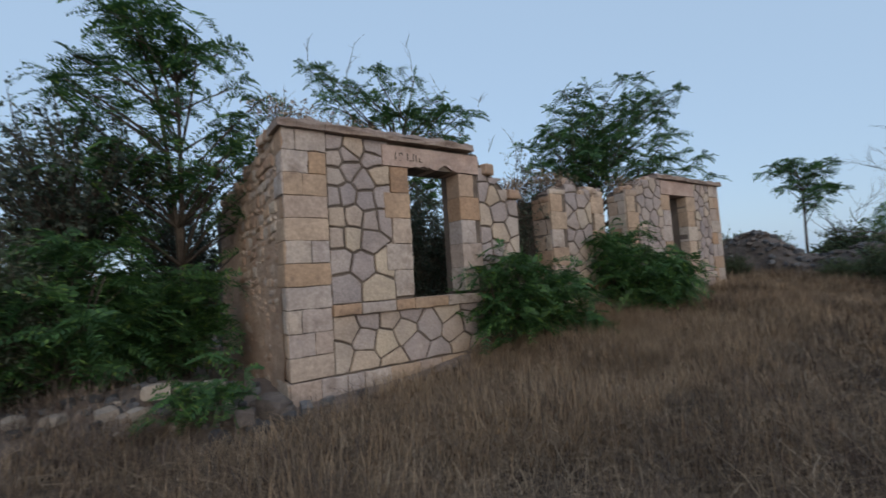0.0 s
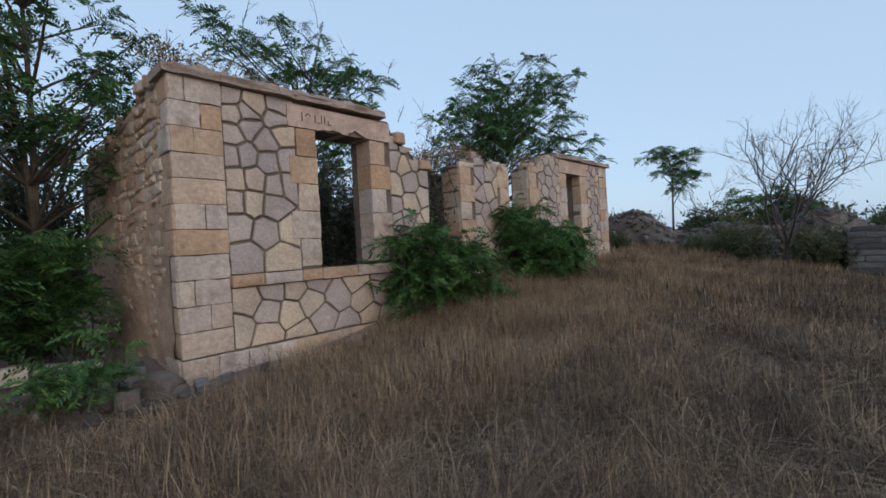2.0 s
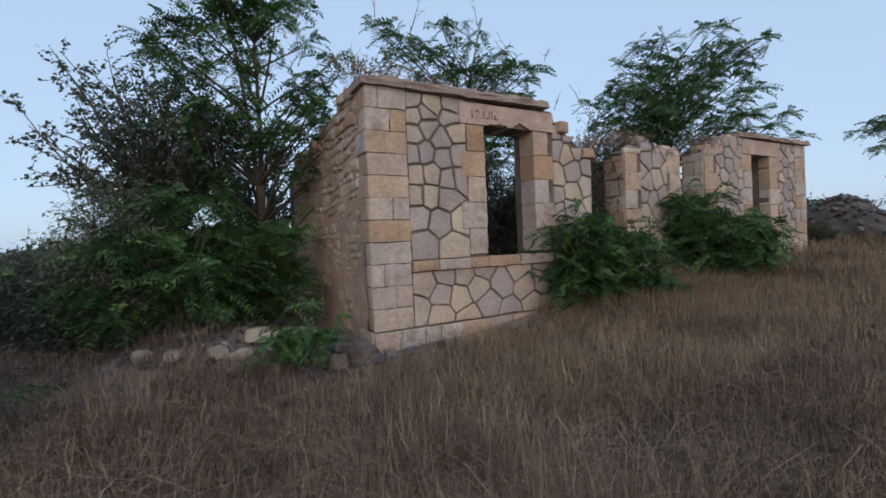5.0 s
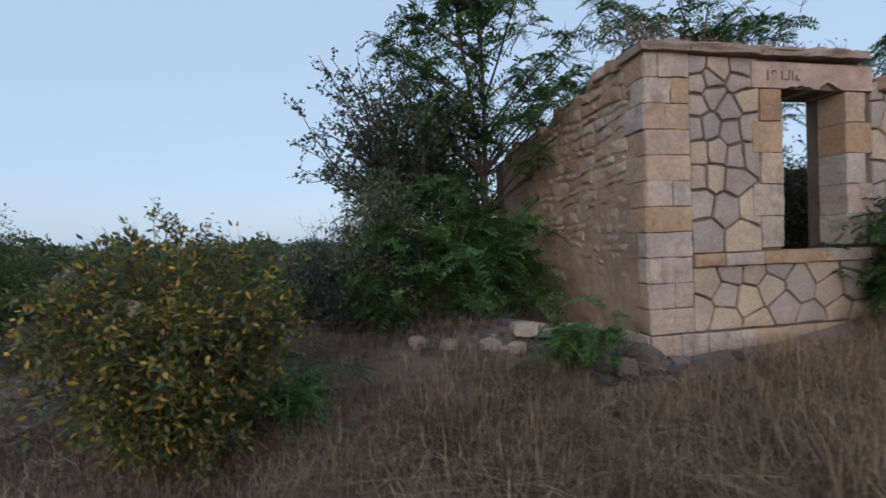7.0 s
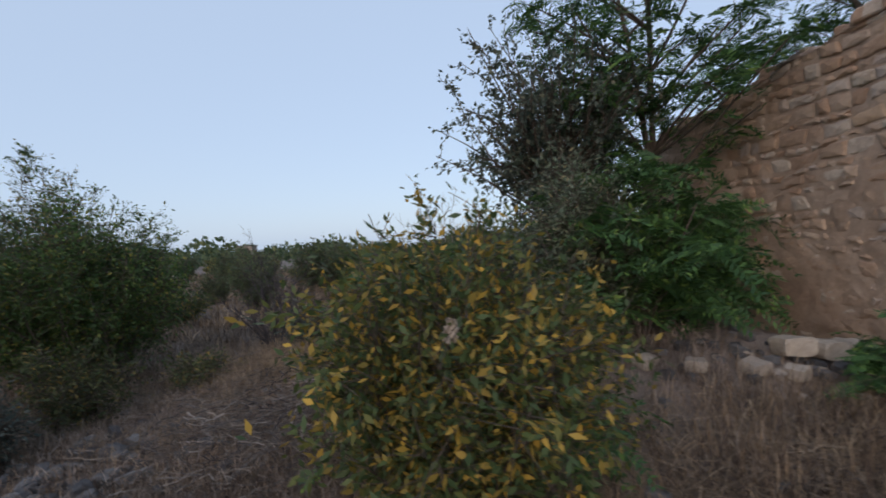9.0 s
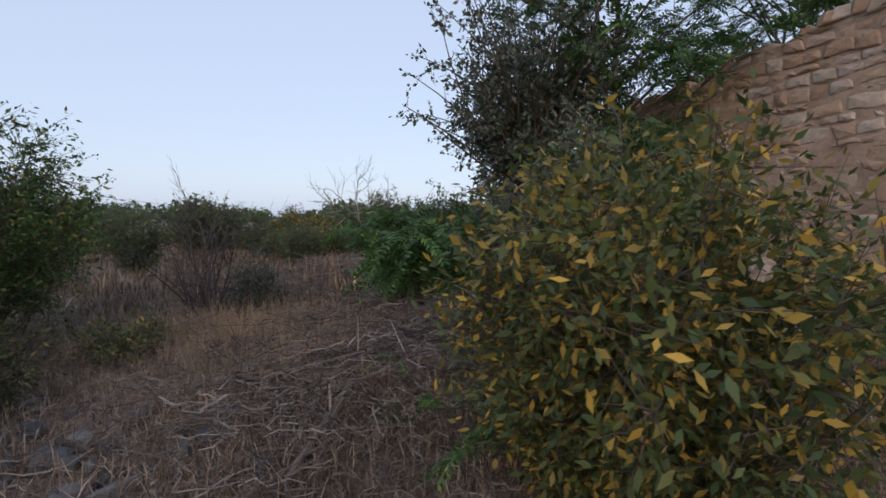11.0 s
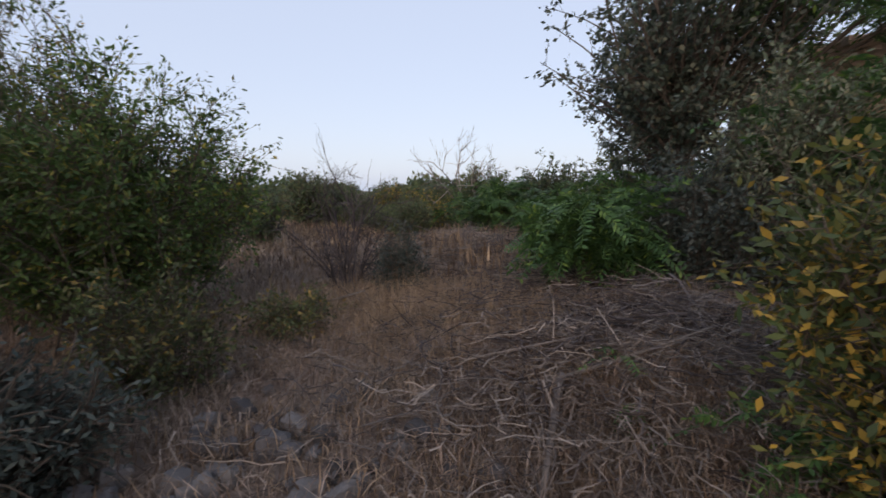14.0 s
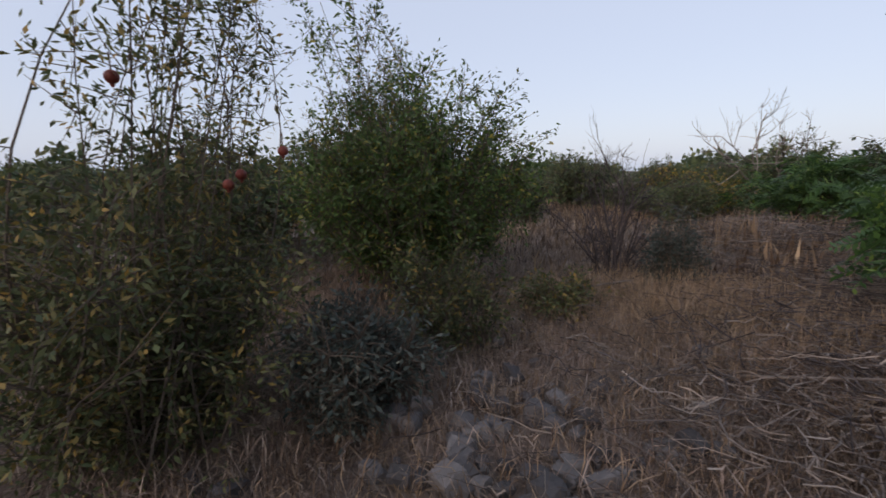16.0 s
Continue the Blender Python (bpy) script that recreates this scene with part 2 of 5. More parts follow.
def tubes(name, paths, ring=5):
    """Tapered tubes along paths of (points, start radius, end radius)."""
    V, F = [], []
    for pts, r0, r1 in paths:
        pts = np.asarray(pts, float)
        n = len(pts)
        tan = unit(np.gradient(pts, axis=0))
        ref = np.array([0.31, 0.17, 0.94]) if abs(tan[0][2]) < 0.9 else np.array([1.0, 0.1, 0.0])
        a = unit(np.cross(tan, ref))
        b = np.cross(tan, a)
        rad = np.linspace(r0, r1, n)[:, None]
        base = len(V)
        for k in range(ring):
            t = 2 * math.pi * k / ring
            V.extend((pts + rad * (math.cos(t) * a + math.sin(t) * b)).tolist())
        for k in range(ring):
            k2 = (k + 1) % ring
            for i in range(n - 1):
                F.append((base + k * n + i, base + k2 * n + i, base + k2 * n + i + 1, base + k * n + i + 1))
        F.append([base + k * n + n - 1 for k in range(ring)])
    me = bpy.data.meshes.new(name)
    me.from_pydata(V, [], F)
    return me


def leaves(pos, size, width, r, up=0.35, along=None):
    """Leaf blades as kite quads at pos, in mixed directions."""
    n = len(pos)
    d = unit(r.normal(size=(n, 3)) + (0 if along is None else 1.2 * along) + np.array([0, 0, -0.25]))
    nrm = unit(r.normal(size=(n, 3)) + np.array([0, 0, up * 3]))
    s = unit(np.cross(d, nrm))
    L = (size * r.uniform(0.6, 1.25, n))[:, None]
    W = L * width
    q = np.stack([pos, pos + d * L * 0.45 + s * W * 0.5, pos + d * L, pos + d * L * 0.45 - s * W * 0.5], 1)
    return q


def pinnate(orig, dirs, length, pairs, leaflet, width, droop, r):
    """Compound leaves: leaflets in pairs along a drooping stalk; returns quads."""
    out = []
    n = len(orig)
    L = length * r.uniform(0.7, 1.15, n)
    side = unit(np.cross(dirs, np.array([0, 0, 1.0])) + 1e-6)
    up = np.cross(side, dirs)
    roll = r.normal(0, 0.5, n)[:, None]
    side, up = side * np.cos(roll) + up * np.sin(roll), up * np.cos(roll) - side * np.sin(roll)
    dr = droop * r.uniform(0.5, 1.5, n)
    prev = orig
    for i in range(pairs + 1):
        s = (i + 0.6) / (pairs + 0.6)
        p = orig + dirs * (L * s)[:, None] + np.array([0, 0, -1.0]) * (dr * L * s * s)[:, None]
        w = np.full((n, 1), 0.004)
        out.append(np.stack([prev - side * w, prev + side * w, p + side * w, p - side * w], 1))
        prev = p
        taper = 0.55 + 0.9 * s * (1.35 - s)
        for sg in (-1, 1):
            d = unit(side * sg + dirs * 0.45 + np.array([0, 0, -0.35]) * r.uniform(0.2, 1.6, (n, 1)) + r.normal(0, 0.12, (n, 3)))
            ll = (leaflet * taper * r.uniform(0.8, 1.15, n))[:, None]
            across = unit(np.cross(d, up) + 1e-6) * ll * width * 0.5
            out.append(np.stack([p, p + d * ll * 0.4 + across, p + d * ll, p + d * ll * 0.4 - across], 1))
    return np.concatenate(out)


def bent(p0, p1, r, sag=0.15, n=6):
    t = np.linspace(0, 1, n)[:, None]
    p0, p1 = np.asarray(p0, float), np.asarray(p1, float)
    L = np.linalg.norm(p1 - p0)
    off = r.normal(0, sag * L * 0.5, 3) * np.array([1, 1, 0.4])
    return p0 + (p1 - p0) * t + off * (4 * t * (1 - t)) * 0.5 + np.array([0, 0, sag * L * 0.6]) * (t * (1 - t))


def height(x, y):
    """The lie of the land."""
    x, y = np.asarray(x, float), np.asarray(y, float)
    z = -0.30 + 0 * x
    z = z + 0.06 * np.clip(x, 0, 16) * np.clip(1 + (y + 1.5) / 6, 0.2, 1)
    z = z + 0.14 * np.exp(-((y - 0.2) / 0.9) ** 2) * np.clip((x - 1.5) / 2.0, 0, 1)
    for cx, cy, rx, ry, h in ((-1.5, 0.9, 1.6, 1.0, 0.42), (-4.6, 0.8, 1.1, 1.2, 0.27), (-4.9, -0.1, 0.9, 0.7, 0.16), (-3.4, 2.6, 2.0, 2.0, 0.3),
                              (-6.6, 1.4, 2.3, 2.0, 0.16), (3.0, 3.0, 3.0, 2.6, 0.5), (8.0, 3.0, 4.0, 2.6, 0.5), (-4.6, 6.0, 2.2, 2.4, 0.45)):
        z = z + h * np.exp(-((x - cx) / rx) ** 2 - ((y - cy) / ry) ** 2)
    near = np.exp(-((x + 2) / 25) ** 2 - (y / 25) ** 2)
    z = z + near * (0.035 * np.sin(1.9 * x + 0.7 * y) * np.cos(1.3 * y - 0.5 * x) + 0.02 * np.sin(4.7 * x + 2.1) * np.sin(5.3 * y + 0.4))
    far = np.hypot(x, y)
    return z + 0.6 * np.clip((far - 40) / 200, 0, 1) * np.sin(x * 0.021) * np.cos(y * 0.017)


def on_ground(x, y, dz=0.0):
    return (float(x), float(y), float(height(x, y)) + dz)


# ---- ground ----
def spread(lo, hi, n, reach):
    """Coordinates close together between lo and hi and wider out to the reach."""
    mid = np.linspace(lo, hi, n)
    out = np.geomspace(0.3, reach, 40)
    return np.concatenate([lo - out[::-1], mid, hi + out])


gx, gy = spread(-14, 17, 190, 2500), spread(-10, 14, 150, 2500)
GX, GY = np.meshgrid(gx, gy, indexing="ij")
GZ = height(GX, GY)
me = bpy.data.meshes.new("ground")
nxg, nyg = GX.shape
idx = np.arange(nxg * nyg).reshape(nxg, nyg)
me.from_pydata(np.stack([GX, GY, GZ], -1).reshape(-1, 3).tolist(), [],
               np.stack([idx[:-1, :-1], idx[1:, :-1], idx[1:, 1:], idx[:-1, 1:]], -1).reshape(-1, 4).tolist())
me.polygons.foreach_set("use_smooth", [True] * len(me.polygons))
tagged(part("ground", me, M_SOIL), "dry brown earth under withered grass and rubble", "ground", kind="structure")


# ---- walls: stone pieces ----
def clip_poly(poly, n, d):
    """The part of a convex outline where n . p <= d."""
    out = []
    for i in range(len(poly)):
        a, b = poly[i], poly[(i + 1) % len(poly)]
        da, db = a[0] * n[0] + a[1] * n[1] - d, b[0] * n[0] + b[1] * n[1] - d
        if da <= 0:
            out.append(a)
        if (da < 0 < db) or (db < 0 < da):
            s = da / (da - db)
            out.append((a[0] + s * (b[0] - a[0]), a[1] + s * (b[1] - a[1])))
    return out


def cells(box, seeds, gap):
    """Irregular outlines that fill a box round the seeds, with a joint between them."""
    u0, u1, v0, v1 = box
    res = []
    for i, p in enumerate(seeds):
        poly = [(u0, v0), (u1, v0), (u1, v1), (u0, v1)]
        for j, q in enumerate(seeds):
            if i == j:
                continue
            n = (q[0] - p[0], q[1] - p[1])
            L = math.hypot(*n)
            if L > 1.6 or L < 1e-6:
                continue
            n = (n[0] / L, n[1] / L)
            poly = clip_poly(poly, n, n[0] * (p[0] + q[0]) / 2 + n[1] * (p[1] + q[1]) / 2 - gap / 2)
            if len(poly) < 3:
                break
        if len(poly) >= 3:
            res.append(poly)
    return res


def scatter(box, size, r, flat=1.0):
    """Seeds over a box, about one for each size, none too close."""
    u0, u1, v0, v1 = box
    pts = []
    for _ in range(4000):
        p = (r.uniform(u0, u1), r.uniform(v0, v1))
        if all(math.hypot(p[0] - q[0], (p[1] - q[1]) * flat) > size * 0.74 for q in pts):
            pts.append(p)
    return pts


def stone_mesh(poly, r, bevel=0.009, deep=0.05, bulge=0.008):
    """A stone with a chipped, rounded face: outline in (u, v), face towards -y; returns the mesh and its middle."""
    cu, cv = sum(p[0] for p in poly) / len(poly), sum(p[1] for p in poly) / len(poly)
    fine = []
    for i in range(len(poly)):
        a, b = poly[i], poly[(i + 1) % len(poly)]
        L = math.hypot(b[0] - a[0], b[1] - a[1])
        if L < 0.012:
            continue
        fine.append((a[0], a[1], 0.20))
        k = 2 if L > 0.28 else 1
        for s in range(1, k + 1):
            f = s / (k + 1)
            wob = r.normal(0, 0.006)
            fine.append((a[0] + f * (b[0] - a[0]) - (b[1] - a[1]) / L * wob, a[1] + f * (b[1] - a[1]) + (b[0] - a[0]) / L * wob, 0.0))
    n = len(fine)
    V, F = [], []
    for w, ins in ((deep, 0.0), (bevel, 0.0), (0.0, bevel * 1.3)):
        for u, v, corner in fine:
            du, dv = u - cu, v - cv
            L = max(math.hypot(du, dv), 1e-6)
            cut = (ins + corner * bevel * 1.5) / L
            V.append((du * (1 - cut), w + (r.uniform(-0.3, 0.3) * bevel if w == 0 else 0), dv * (1 - cut)))
    V.append((0, -bulge, 0))
    for k in range(2):
        for i in range(n):
            j = (i + 1) % n
            F.append((k * n + i, k * n + j, (k + 1) * n + j, (k + 1) * n + i))
    for i in range(n):
        F.append((2 * n + i, 2 * n + (i + 1) % n, 3 * n))
    me = bpy.data.meshes.new("stone")
    me.from_pydata(V, [], F)
    return me, (cu, cv)


def lay(polys, name, material, parent, r, turn=0.0, proud=0.0, origin=(0, 0), rough=0.006, **kw):
    """Stones set into a wall's face. turn 0: a face along x that looks to -y; -90: a face along y that looks to -x."""
    for poly in polys:
        if len(poly) < 3:
            continue
        me, (cu, cv) = stone_mesh(poly, r, **kw)
        ob = part(name, me, material, parent)
        p = proud + r.uniform(-rough, rough * 1.3)
        if turn:
            ob.matrix_basis = Matrix.Translation((origin[0] - p, origin[1] + cu, cv)) @ Matrix(((0, 1, 0, 0), (1, 0, 0, 0), (0, 0, 1, 0), (0, 0, 0, 1)))
        else:
            ob.matrix_basis = Matrix.Translation((origin[0] + cu, origin[1] - p, cv))


def rect(u0, u1, v0, v1, g=0.003):
    return [(u0 + g, v0 + g), (u1 - g, v0 + g), (u1 - g, v1 - g), (u0 + g, v1 - g)]


def coursed(u0, u1, v0, v1, n, r, splits=(0.42, 0.58, 0.3, 0.68), whole=0.25):
    """Dressed blocks in n courses, most courses split in two."""
    out = []
    h = (v1 - v0) / n
    for i in range(n):
        a, b = v0 + i * h, v0 + (i + 1) * h
        if r.random() < whole:
            out.append(rect(u0, u1, a, b))
        else:
            s = u0 + (u1 - u0) * splits[i % len(splits)]
            out += [rect(u0, s, a, b), rect(s, u1, a, b)]
    return out


def under(polys, line):
    """Keep what lies under a broken top edge, given as (u, v) steps."""
    us, vs = zip(*line)
    keep = []
    for p in polys:
        cu = sum(q[0] for q in p) / len(p)
        top = float(np.interp(cu, us, vs))
        cut = clip_poly(p, (0, 1), top)
        if len(cut) >= 3 and max(q[1] for q in cut) - min(q[1] for q in cut) > 0.06:
            keep.append(cut)
    return keep


THICK = 0.52
r1 = np.random.default_rng(11)
FLOOR = -0.6
# front wall, in stretches between the openings
wall_front_1 = thing("wall_front_1", "ruined front wall of dressed limestone and crazy-laid fieldstone", "wall", kind="structure")
part("core", prism([(0.02, FLOOR), (4.22, FLOOR), (4.22, 1.05), (2.92, 1.05), (1.92, 1.05), (1.92, 3.48), (0.02, 3.48)], 0.035, THICK), M_MORTAR, wall_front_1)
part("core", prism([(2.92, 1.06), (4.22, 1.06), (4.30, 2.45), (4.26, 2.72), (3.95, 2.86), (3.82, 3.02), (3.45, 3.22), (3.36, 3.48), (2.92, 3.48)], 0.035, THICK), M_MORTAR, wall_front_1)
part("core", prism([(1.93, 3.12), (2.91, 3.12), (2.91, 3.47), (1.93, 3.47)], 0.035, THICK), M_MORTAR, wall_front_1)
lay(coursed(0, 0.6, 0.12, 3.50, 11, r1), "quoin_block", M_ASHLAR, wall_front_1, r1, proud=0.012, bevel=0.006)
lay([rect(u, u + w, -0.42, 0.11) for u, w in ((-0.02, 0.42), (0.40, 0.36), (0.76, 0.25), (1.01, 0.42), (1.43, 0.5), (1.93, 0.4), (2.33, 0.5), (2.83, 0.45), (3.28, 0.5), (3.78, 0.44))],
    "plinth_block", M_ASHLAR, wall_front_1, r1, proud=0.05)
# window surround of the first window
SUR = [1.11 + i * 0.398 for i in range(6)]
lay([rect(1.60 if i % 2 == 0 else 1.48, 1.925, SUR[i], SUR[i + 1]) for i in range(5)], "jamb_block", M_ASHLAR, wall_front_1, r1, proud=0.012, deep=0.25, bevel=0.006)
lay([rect(2.905, 3.33 if i % 2 else 3.22, SUR[i], SUR[i + 1]) for i in range(5)], "jamb_block", M_ASHLAR, wall_front_1, r1, proud=0.012, deep=0.36, bevel=0.006)
# seeds of the crazy stonework between quoin and first window
SEEDS = [(0.70, 3.38), (1.02, 3.33), (1.38, 3.36), (0.74, 3.14), (0.93, 3.20), (1.34, 3.16), (0.95, 3.00), (0.72, 2.88), (1.17, 2.84), (1.40, 2.98), (0.70, 2.60),
         (0.88, 2.62), (1.20, 2.56), (1.46, 2.60), (0.74, 2.30), (0.98, 2.32), (1.27, 2.26), (1.47, 2.28), (0.72, 2.00), (0.94, 2.00), (1.24, 1.96), (0.74, 1.70),
         (1.10, 1.62), (1.46, 1.64), (0.80, 1.28), (1.32, 1.26)]
left_panel = cells((0.61, 1.59, 1.08, 3.48), SEEDS, 0.035)
lay(left_panel, "fieldstone", M_CRAZY, wall_front_1, r1)
mid_panel = cells((3.34, 4.24, 1.08, 3.48), scatter((3.34, 4.24, 1.08, 3.48), 0.36, r1), 0.032)
top_line = [(3.3, 3.46), (3.45, 3.22), (3.83, 3.02), (3.95, 2.86), (4.25, 2.72), (4.3, 2.5)]
lay(under(mid_panel, top_line), "fieldstone", M_CRAZY, wall_front_1, r1)
low_panel = cells((0.61, 4.22, 0.13, 0.90), scatter((0.61, 4.22, 0.13, 0.90), 0.40, r1), 0.028)
lay(low_panel, "fieldstone", M_CRAZY, wall_front_1, r1)
lay([rect(u, u + w, 0.91, 1.07) for u, w in ((0.60, 0.42), (1.02, 0.55), (1.57, 0.33), (1.90, 0.62), (2.52, 0.7), (3.22, 0.55), (3.77, 0.6), (4.37, 0.82))],
    "sill_course", M_ASHLAR, wall_front_1, r1, proud=0.06, deep=0.3)



def broken_lintel(u0, u1, v0, v1, gap, seed):
    """A cast lintel with a chipped face, its underside broken away over the opening."""
    bm = prism([(u0, v0), (u1, v0), (u1, v1), (u0, v1)], -0.025, 0.44)
    bmesh.ops.subdivide_edges(bm, edges=[e for e in bm.edges if abs(e.verts[0].co.x - e.verts[1].co.x) > 0.5], cuts=36, use_grid_fill=True)
    bmesh.ops.subdivide_edges(bm, edges=[e for e in bm.edges if abs(e.verts[0].co.z - e.verts[1].co.z) > 0.1], cuts=7, use_grid_fill=True)
    for v in bm.verts:
        q = Vector((v.co.x * 5 + seed, v.co.z * 5, v.co.y * 3))
        f = (v1 - v.co.z) / (v1 - v0)
        inside = max(0.0, min(1.0, (v.co.x - gap[0]) / 0.15, (gap[1] - v.co.x) / 0.15))
        v.co.z += f * inside * max(0.0, 0.05 + 0.11 * noise.noise(q * 0.9) + 0.04 * noise.noise(q * 3.0))
        if v.co.y < 0:
            v.co.y += 0.010 * noise.noise(q * 2.0) + 0.05 * f * f * inside * max(0.0, noise.noise(q * 1.4) + 0.2)
    return bm


lintel = part("lintel", broken_lintel(1.48, 3.34, 3.11, 3.43, (2.0, 2.86), 1.7), M_LINTEL, wall_front_1, "pinkish cast stone lintel with a worn painted date")


def cornice(u0, u1, parent, r):
    """A projecting slab course with a chipped edge."""
    u = u0
    while u < u1 - 0.05:
        w = min(r.uniform(0.55, 0.95), u1 - u)
        bm = prism([(u, 3.49), (u + w - 0.006, 3.49), (u + w - 0.006, 3.60), (u, 3.60)], -0.13, THICK - 0.05)
        bmesh.ops.subdivide_edges(bm, edges=bm.edges, cuts=4, use_grid_fill=True)
        for v in bm.verts:
            nz = noise.noise(v.co * 6.0) * 0.016
            v.co.z += nz if v.co.z > 3.55 else nz * 0.4
            if v.co.y < -0.1:
                v.co.y += abs(noise.noise(v.co * 7.0)) * 0.09 + max(0.0, noise.noise(v.co * 2.3)) * 0.12
                if v.co.z > 3.55:
                    v.co.z -= max(0.0, noise.noise(v.co * 3.7)) * 0.09
        part("cornice_slab", bm, M_CORNICE, parent)
        u += w


cornice(-0.06, 3.22, wall_front_1, r1)
# crumbling mortar bed over the cornice
def crust(name, u0, u1, y0, y1, z, amp, parent, along="x", line=None, seed=0.0):
    """An uneven bed of mortar and rubble on top of a wall."""
    n = max(int((u1 - u0) / 0.07), 3)
    bm = bmesh.new()
    rows = []
    for i in range(n + 1):
        u = u0 + (u1 - u0) * i / n
        base = z if line is None else float(np.interp(u, *zip(*line)))
        row = []
        for k in range(7):
            f = k / 6
            w = y0 + (y1 - y0) * f
            rise = amp * math.sin(math.pi * f) ** 0.4 * (0.35 + 1.1 * abs(noise.noise(Vector((u * 3.1 + seed, w * 4, 0.3))))) + 0.5 * amp * noise.noise(Vector((u * 9 + seed, w * 9, 2)))
            if k in (0, 6):
                rise = -0.03
            row.append(bm.verts.new((u, w, base + rise) if along == "x" else (w, u, base + rise)))
        rows.append(row)
    for i in range(n):
        for k in range(6):
            bm.faces.new((rows[i][k], rows[i + 1][k], rows[i + 1][k + 1], rows[i][k + 1]))
    bmesh.ops.recalc_face_normals(bm, faces=bm.faces)
    return part(name, bm, M_CORNICE, parent)


crust("mortar_crust", -0.02, 3.2, -0.08, THICK - 0.06, 3.60, 0.10, wall_front_1)
crust("mortar_crust", 3.36, 4.30, 0.0, THICK, 3.2, 0.08, wall_front_1, line=top_line, seed=4.0)

wall_front_2 = thing("wall_front_2", "low broken front wall under a missing window", "wall", kind="structure")
part("core", prism([(4.22, FLOOR), (5.16, FLOOR), (5.16, 0.90), (4.22, 0.90)], 0.035, THICK), M_MORTAR, wall_front_2)
lay(cells((4.23, 5.16, -0.1, 0.90), scatter((4.23, 5.16, -0.1, 0.90), 0.36, r1), 0.032), "fieldstone", M_CRAZY, wall_front_2, r1)

wall_front_3 = thing("wall_front_3", "broken stone pier between two missing windows", "wall", kind="structure")
pier_line = [(5.16, 2.86), (5.45, 3.02), (5.75, 3.0), (5.86, 3.2), (6.02, 3.14), (6.12, 2.92), (6.4, 3.06), (6.6, 2.98), (6.85, 3.1)]
part("core", prism([(5.16, FLOOR), (6.85, FLOOR)] + pier_line[::-1], 0.035, THICK), M_MORTAR, wall_front_3)
lay(under([rect(5.15, 5.62 if i % 2 else 5.5, 1.09 + i * 0.36, 1.45 + i * 0.36) for i in range(6)], pier_line), "jamb_block", M_ASHLAR, wall_front_3, r1, proud=0.01, bevel=0.006)
lay(under([rect(6.5 if i % 2 else 6.42, 6.86, 1.09 + i * 0.36, 1.45 + i * 0.36) for i in range(6)], pier_line), "jamb_block", M_ASHLAR, wall_front_3, r1, proud=0.01, bevel=0.006)
lay(under(cells((5.62, 6.42, 1.09, 3.25), scatter((5.62, 6.42, 1.09, 3.25), 0.36, r1), 0.035), pier_line), "fieldstone", M_CRAZY, wall_front_3, r1)
lay(cells((5.17, 6.85, 0.0, 0.90), scatter((5.17, 6.85, 0.0, 0.90), 0.38, r1), 0.032), "fieldstone", M_CRAZY, wall_front_3, r1)
lay([rect(u, u + 0.83, 0.91, 1.07) for u in (5.19, 6.02)], "sill_course", M_ASHLAR, wall_front_3, r1, proud=0.05, deep=0.2)
lay(under(coursed(0.03, 0.50, -0.2, 3.05, 10, r1), [(0, 2.86), (0.6, 2.8)]), "reveal_block", M_RUBBLE, wall_front_3, r1, turn=-90, proud=0.012, origin=(5.16, 0), rough=0.014)
crust("mortar_crust", 5.18, 6.84, 0.0, THICK, 3.0, 0.07, wall_front_3, line=pier_line, seed=9.0)

wall_front_4 = thing("wall_front_4", "low front wall under an overgrown opening", "wall", kind="structure")
part("core", prism([(6.85, FLOOR), (7.75, FLOOR), (7.75, 0.92), (6.85, 0.92)], 0.035, THICK), M_MORTAR, wall_front_4)

wall_front_5 = thing("wall_front_5", "end stretch of the ruined front wall with a tall window", "wall", kind="structure")
end_line = [(7.75, 3.1), (8.2, 3.16), (8.55, 3.4), (8.9, 3.5), (12.3, 3.5)]
part("core", prism([(7.75, FLOOR), (12.3, FLOOR), (12.3, 1.05), (7.75, 1.05)], 0.035, THICK), M_MORTAR, wall_front_5)
part("core", prism([(7.75, 1.06), (9.65, 1.06), (9.65, 3.48), (8.9, 3.48), (8.55, 3.38), (8.2, 3.14), (7.75, 3.08)], 0.035, THICK), M_MORTAR, wall_front_5)
part("core", prism([(10.48, 1.06), (12.3, 1.06), (12.3, 3.48), (10.48, 3.48)], 0.035, THICK), M_MORTAR, wall_front_5)
part("core", prism([(9.66, 3.12), (10.47, 3.12), (10.47, 3.47), (9.66, 3.47)], 0.035, THICK), M_MORTAR, wall_front_5)
lay(under([rect(7.74, 8.2 if i % 2 else 8.08, 1.09 + i * 0.38, 1.47 + i * 0.38) for i in range(7)], end_line), "jamb_block", M_ASHLAR, wall_front_5, r1, proud=0.01, bevel=0.006)
lay(under(cells((8.2, 9.3, 1.09, 3.48), scatter((8.2, 9.3, 1.09, 3.48), 0.34, r1), 0.035), end_line), "fieldstone", M_CRAZY, wall_front_5, r1)
lay([rect(9.3 if i % 2 else 9.22, 9.66, SUR[i], SUR[i + 1]) for i in range(5)], "jamb_block", M_ASHLAR, wall_front_5, r1, proud=0.01, deep=0.25)
lay([rect(10.47, 10.85 if i % 2 else 10.95, SUR[i], SUR[i + 1]) for i in range(5)], "jamb_block", M_ASHLAR, wall_front_5, r1, proud=0.01, deep=0.25)
lay(cells((10.95, 11.75, 1.09, 3.48), scatter((10.95, 11.75, 1.09, 3.48), 0.32, r1), 0.035), "fieldstone", M_CRAZY, wall_front_5, r1)
